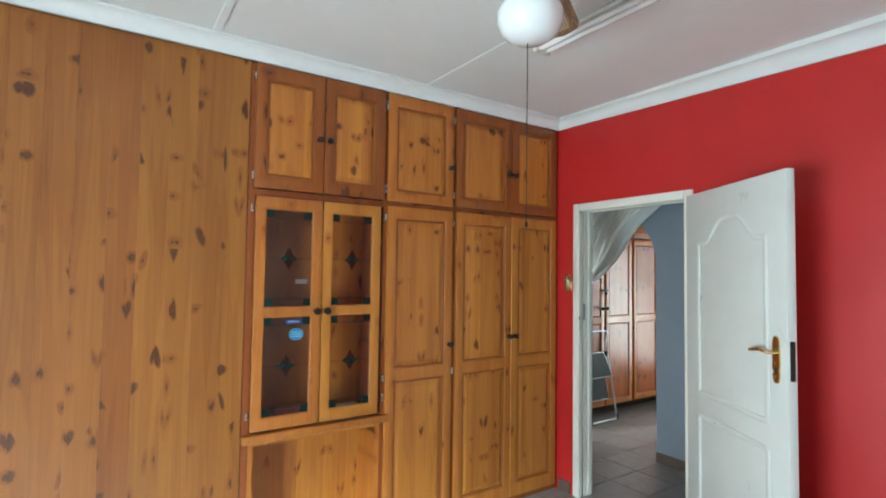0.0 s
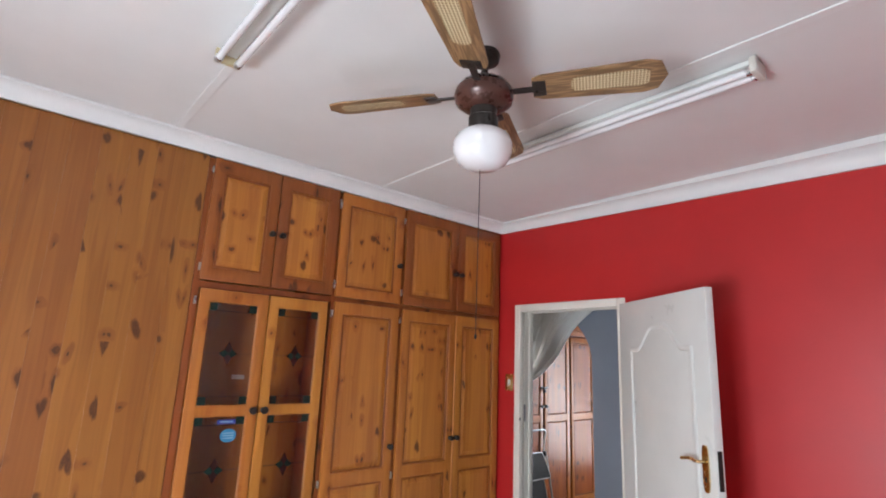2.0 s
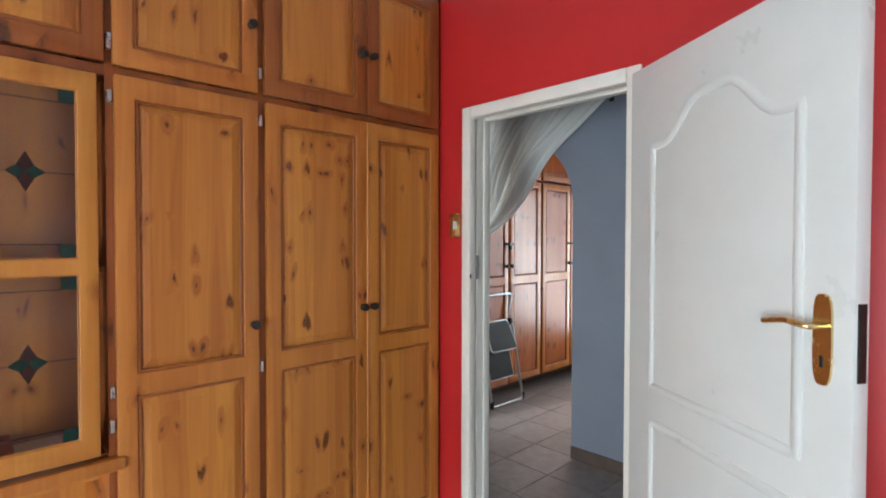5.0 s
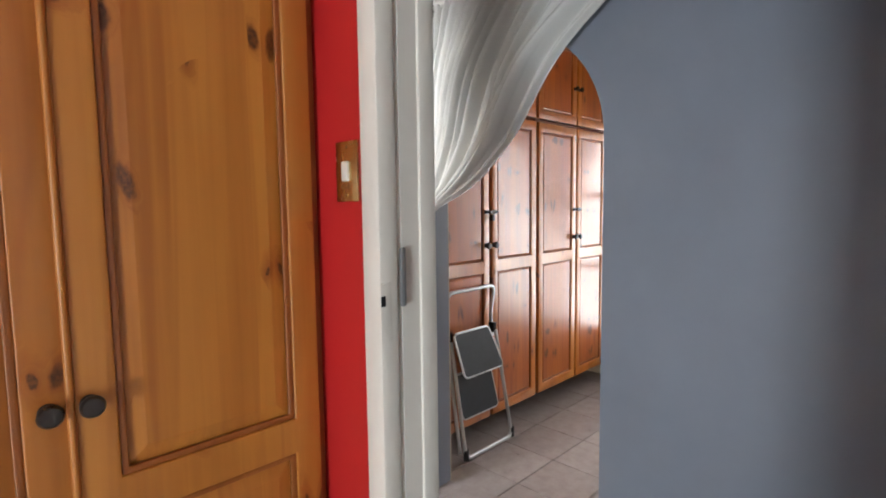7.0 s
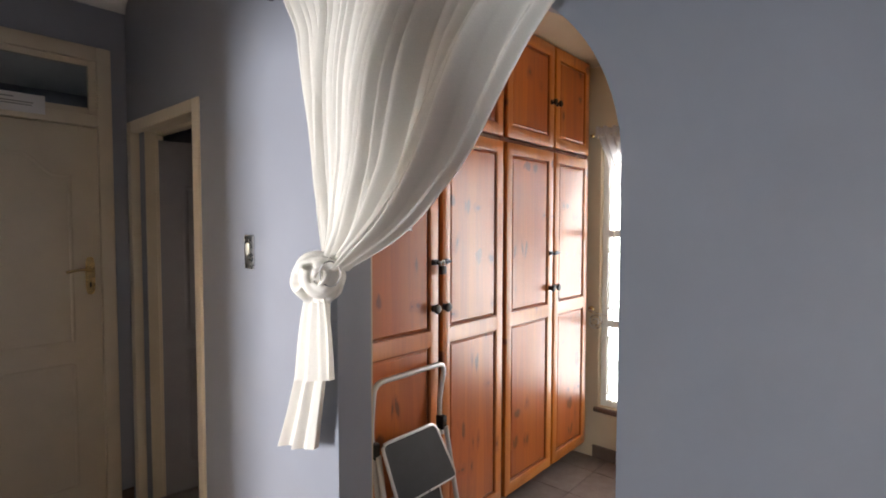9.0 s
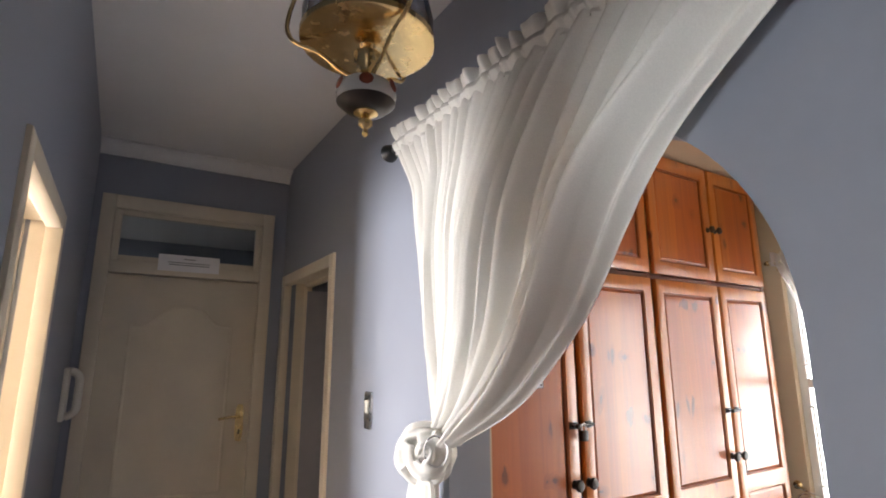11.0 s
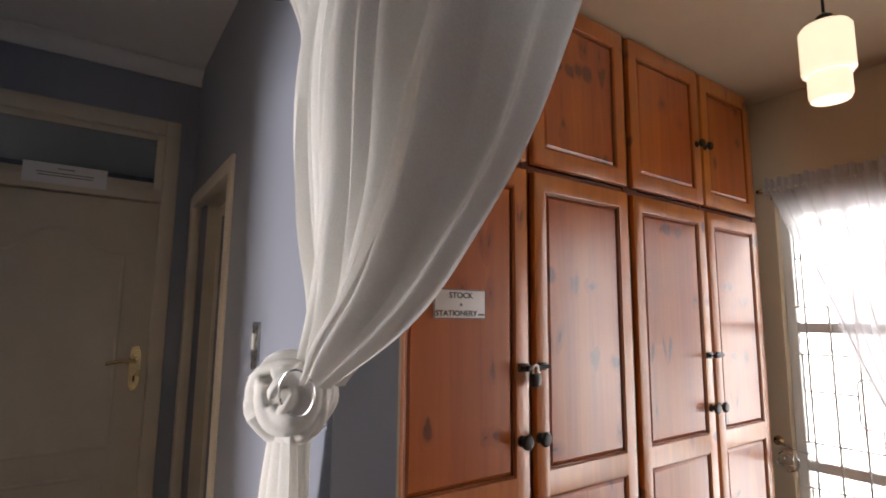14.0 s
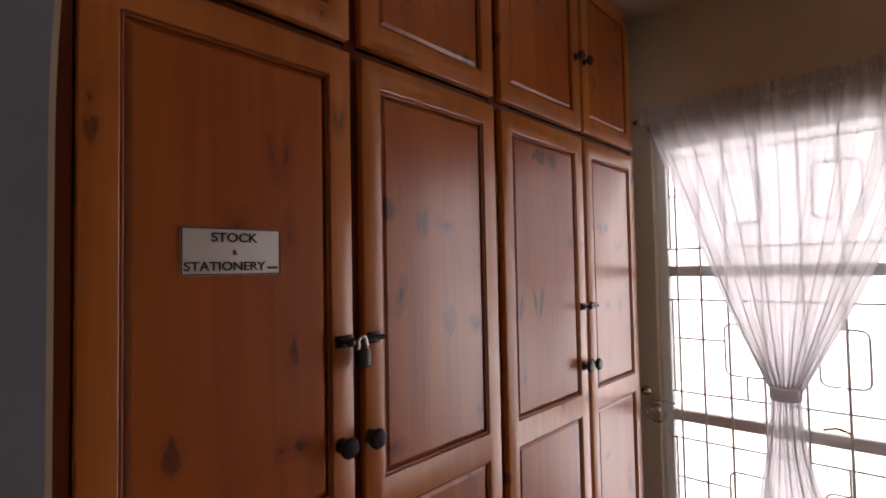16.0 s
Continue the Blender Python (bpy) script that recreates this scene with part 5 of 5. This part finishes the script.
# window
win = tagged(thing("window_1", (6.36, 3.1, WZ0), "white steel window with burglar bars", "window"), kind="structure")
FXW = 6.33
part("window_frame", boxes((FXW, FXW + 0.045, WY1 - 0.04, WY1, WZ0, WZ1), (FXW, FXW + 0.045, WY0, WY0 + 0.04, WZ0, WZ1), (FXW, FXW + 0.045, WY0 + 0.04, WY1 - 0.04, WZ0, WZ0 + 0.04), (FXW, FXW + 0.045, WY0 + 0.04, WY1 - 0.04, WZ1 - 0.04, WZ1), bevel=0.004), GLOSS, win)
part("transom", boxes((FXW, FXW + 0.04, WY0 + 0.04, WY1 - 0.04, 1.485, 1.53), bevel=0.004), GLOSS, win)
part("transom", boxes((FXW, FXW + 0.04, WY0 + 0.04, WY1 - 0.04, 0.885, 0.93), bevel=0.004), GLOSS, win)
part("window_sill", boxes((XW - 0.03, FXW, WY0 - 0.02, WY1 + 0.02, WZ0 - 0.03, WZ0 - 0.001), bevel=0.004), SKIRT, win)
for z0, z1 in ((WZ0 + 0.04, 0.885), (0.93, 1.485), (1.53, WZ1 - 0.04)):
    p = part("pane", boxes((FXW + 0.02, FXW + 0.024, WY0 + 0.04, WY1 - 0.04, z0, z1)), PANE, win, smooth=False)
    p.visible_shadow = False
part("stay", sweep([(FXW - 0.01, 2.98, 0.945), (FXW - 0.02, 3.02, 0.96), (FXW - 0.01, 3.06, 0.945)], 0.005, 8), BRASS, win)
BX = 6.318
for y in (3.53, 3.44, 3.345, 3.23, 3.1, 2.98, 2.86, 2.74, 2.62, 2.5):
    part("bar", sweep([(BX, y, WZ0 + 0.02), (BX, y, WZ1 - 0.02)], 0.005, 8), GLOSS, win)
for zc in (0.63, 1.2, 1.79):
    for dz in (-0.19, 0.19):
        part("bar", sweep([(BX + 0.004, WY0 + 0.03, zc + dz), (BX + 0.004, WY1 - 0.03, zc + dz)], 0.004, 8), GLOSS, win)
    for y0, y1 in ((3.22, 3.36), (2.92, 3.06)):
        part("bar_scroll", sweep(round_path([(BX - 0.004, (y0 + y1) / 2, zc - 0.1), (BX - 0.004, y0, zc - 0.1), (BX - 0.004, y0, zc + 0.1), (BX - 0.004, y1, zc + 0.1), (BX - 0.004, y1, zc - 0.1), (BX - 0.004, (y0 + y1) / 2 + 0.01, zc - 0.1)], 0.03, 4), 0.004, 8), GLOSS, win)
    for y, a, b in ((3.555, -0.19, 0.19), (3.29, -0.19, -0.1), (2.99, 0.1, 0.19)):
        part("bar", sweep([(BX + 0.006, y, zc + a), (BX + 0.006, y, zc + b)], 0.004, 8), GLOSS, win)
    part("bar", sweep([(BX + 0.006, 3.36, zc + 0.03), (BX + 0.006, 3.555, zc + 0.03)], 0.004, 8), GLOSS, win)

RZ2 = 2.145
rod2 = thing("curtain_rod", (6.25, 3.13, RZ2), "slim white curtain rod with a brass end above the window", "curtain rod")
part("rod", lathe([(0.007, 2.6), (0.007, 3.64)], (6.25, 0, RZ2), (0, 1, 0), 12), PLASTIC, rod2)
for y, s in ((3.64, 1), (2.6, -1)):
    part("finial", lathe([(0.009, 0), (0.014, 0.01), (0.01, 0.025), (0, 0.03)], (6.25, y, RZ2), (0, s, 0), 14), BRASS, rod2)
    part("bracket", boxes((6.25, XW - 0.0005, y - s * 0.03 - 0.005, y - s * 0.03 + 0.005, RZ2 - 0.01, RZ2), (XW - 0.006, XW - 0.0005, y - s * 0.03 - 0.012, y - s * 0.03 + 0.012, RZ2 - 0.04, RZ2 + 0.03)), BRASS, rod2)
net = thing("sheer_curtain", (6.24, 3.13, RZ2), "white sheer voile curtain gathered at its waist", "curtain")
WAIST = 1.07
part("drape", drape(420, 50, lerp_curve([(3.62, 2.15), (3.52, 1.88), (3.42, 1.61), (3.32, 1.34), (3.2, WAIST)]), lerp_curve([(2.63, 2.15), (2.72, 1.88), (2.84, 1.61), (2.97, 1.34), (3.11, WAIST)]), 19, lambda v: 0.042 - 0.018 * v, 6.262, 11, lambda v: 0.03 * v * (1 - v), 0, 0.0, 1.7), SHEER, net)
part("skirt", drape(220, 30, lerp_curve([(3.2, WAIST), (3.22, 0.85), (3.28, 0.52), (3.32, 0.25)]), lerp_curve([(3.11, WAIST), (3.09, 0.85), (3.0, 0.52), (2.95, 0.25)]), 10, lambda v: 0.022 + 0.015 * v, 6.262, 12, lambda v: 0.0), SHEER, net)
part("tie_band", lathe([(0.045, WAIST - 0.022), (0.05, WAIST - 0.012), (0.05, WAIST + 0.012), (0.045, WAIST + 0.022)], (6.245, 3.155, 0), segs=20), SHEER, net)
part("heading", grid_mesh([[(6.243 - 0.012 * math.sin(i * 0.9 + 0.7 * math.sin(i * 0.13)), 3.63 - 1.01 * i / 260, RZ2 - 0.02 + 0.07 * j / 4 + (0.006 * math.sin(i * 0.45) + 0.004 * math.sin(i * 0.17)) * j / 4) for i in range(261)] for j in range(5)]), SHEER, net)

hold = thing("curtain_holdback", (XW, 3.64, 0.95), "scrolled metal curtain holdback on the window wall", "holdback")
part("base", lathe([(0.022, 0), (0.018, 0.008), (0.008, 0.012)], (XW - 0.0005, 3.665, 1.0), (-1, 0, 0), 16), BRASS, hold)
part("scroll", sweep([(XW - 0.03 - 0.01 * math.sin(a / 3), 3.62 + (0.012 + 0.0035 * a) * math.cos(a), 0.93 + (0.012 + 0.0035 * a) * math.sin(a)) for a in [k * 0.35 for k in range(36)]], 0.0035, 8), STEEL, hold)
part("hook", sweep(round_path([(XW - 0.01, 3.665, 1.0), (XW - 0.04, 3.665, 1.0), (XW - 0.045, 3.6, 0.985), (XW - 0.045, 3.53, 0.975)], 0.015), 0.004, 8), STEEL, hold)

backdrop = structure("backdrop", boxes((9.0, 9.05, -3, 9, -1, 6)), OUTSIDE, "bright washed-out daylight outside")

# ---- planks and tiles ----
pine_wall = structure("wall_pine", boxes((-1.65, 0.697, 2.676, 2.684, 0, 2.66)), RIM, "wall of upright varnished knotty pine boards")
k, x1 = 0, 0.697
while x1 > -1.64:
    x0 = max(-1.65, x1 - (0.118, 0.124, 0.115, 0.121)[k % 4])
    b = boxes((x0 + 0.0001, x1 - 0.0001, YP - 0.002, 2.675, 0.0, 2.66), bevel=0.0006)
    part("plank", b, PLANK, pine_wall, smooth=False)
    x1, k = x0, k + 1
TW = 0.335
tile_mesh = finish(boxes((-TW / 2 + 0.003, TW / 2 - 0.003, -TW / 2 + 0.003, TW / 2 - 0.003, -0.012, 0.0), bevel=0.0015), "tile", TILE)
floor_ob = bpy.data.objects["floor"]
rest = bmesh.new()
for i in range(-21, 6):
    for j in range(-17, 13):
        cx, cy = 4.745 + TW * (i + 0.5), 3.205 + TW * (j + 0.5)
        if 2.6 < cx < 6.5 and 1.0 < cy < 4.4 and not (cy > 3.9 and cx > 4.3):
            t = new("tile", tile_mesh)
            t.location = (cx, cy, 0)
            t.parent = floor_ob
        else:
            box(rest, cx - TW / 2 + 0.003, cx + TW / 2 - 0.003, cy - TW / 2 + 0.003, cy + TW / 2 - 0.003, -0.011, -0.0005)
far = part("far_tiles", rest, TILE, floor_ob, smooth=False)
tagged(far, kind="stuff")
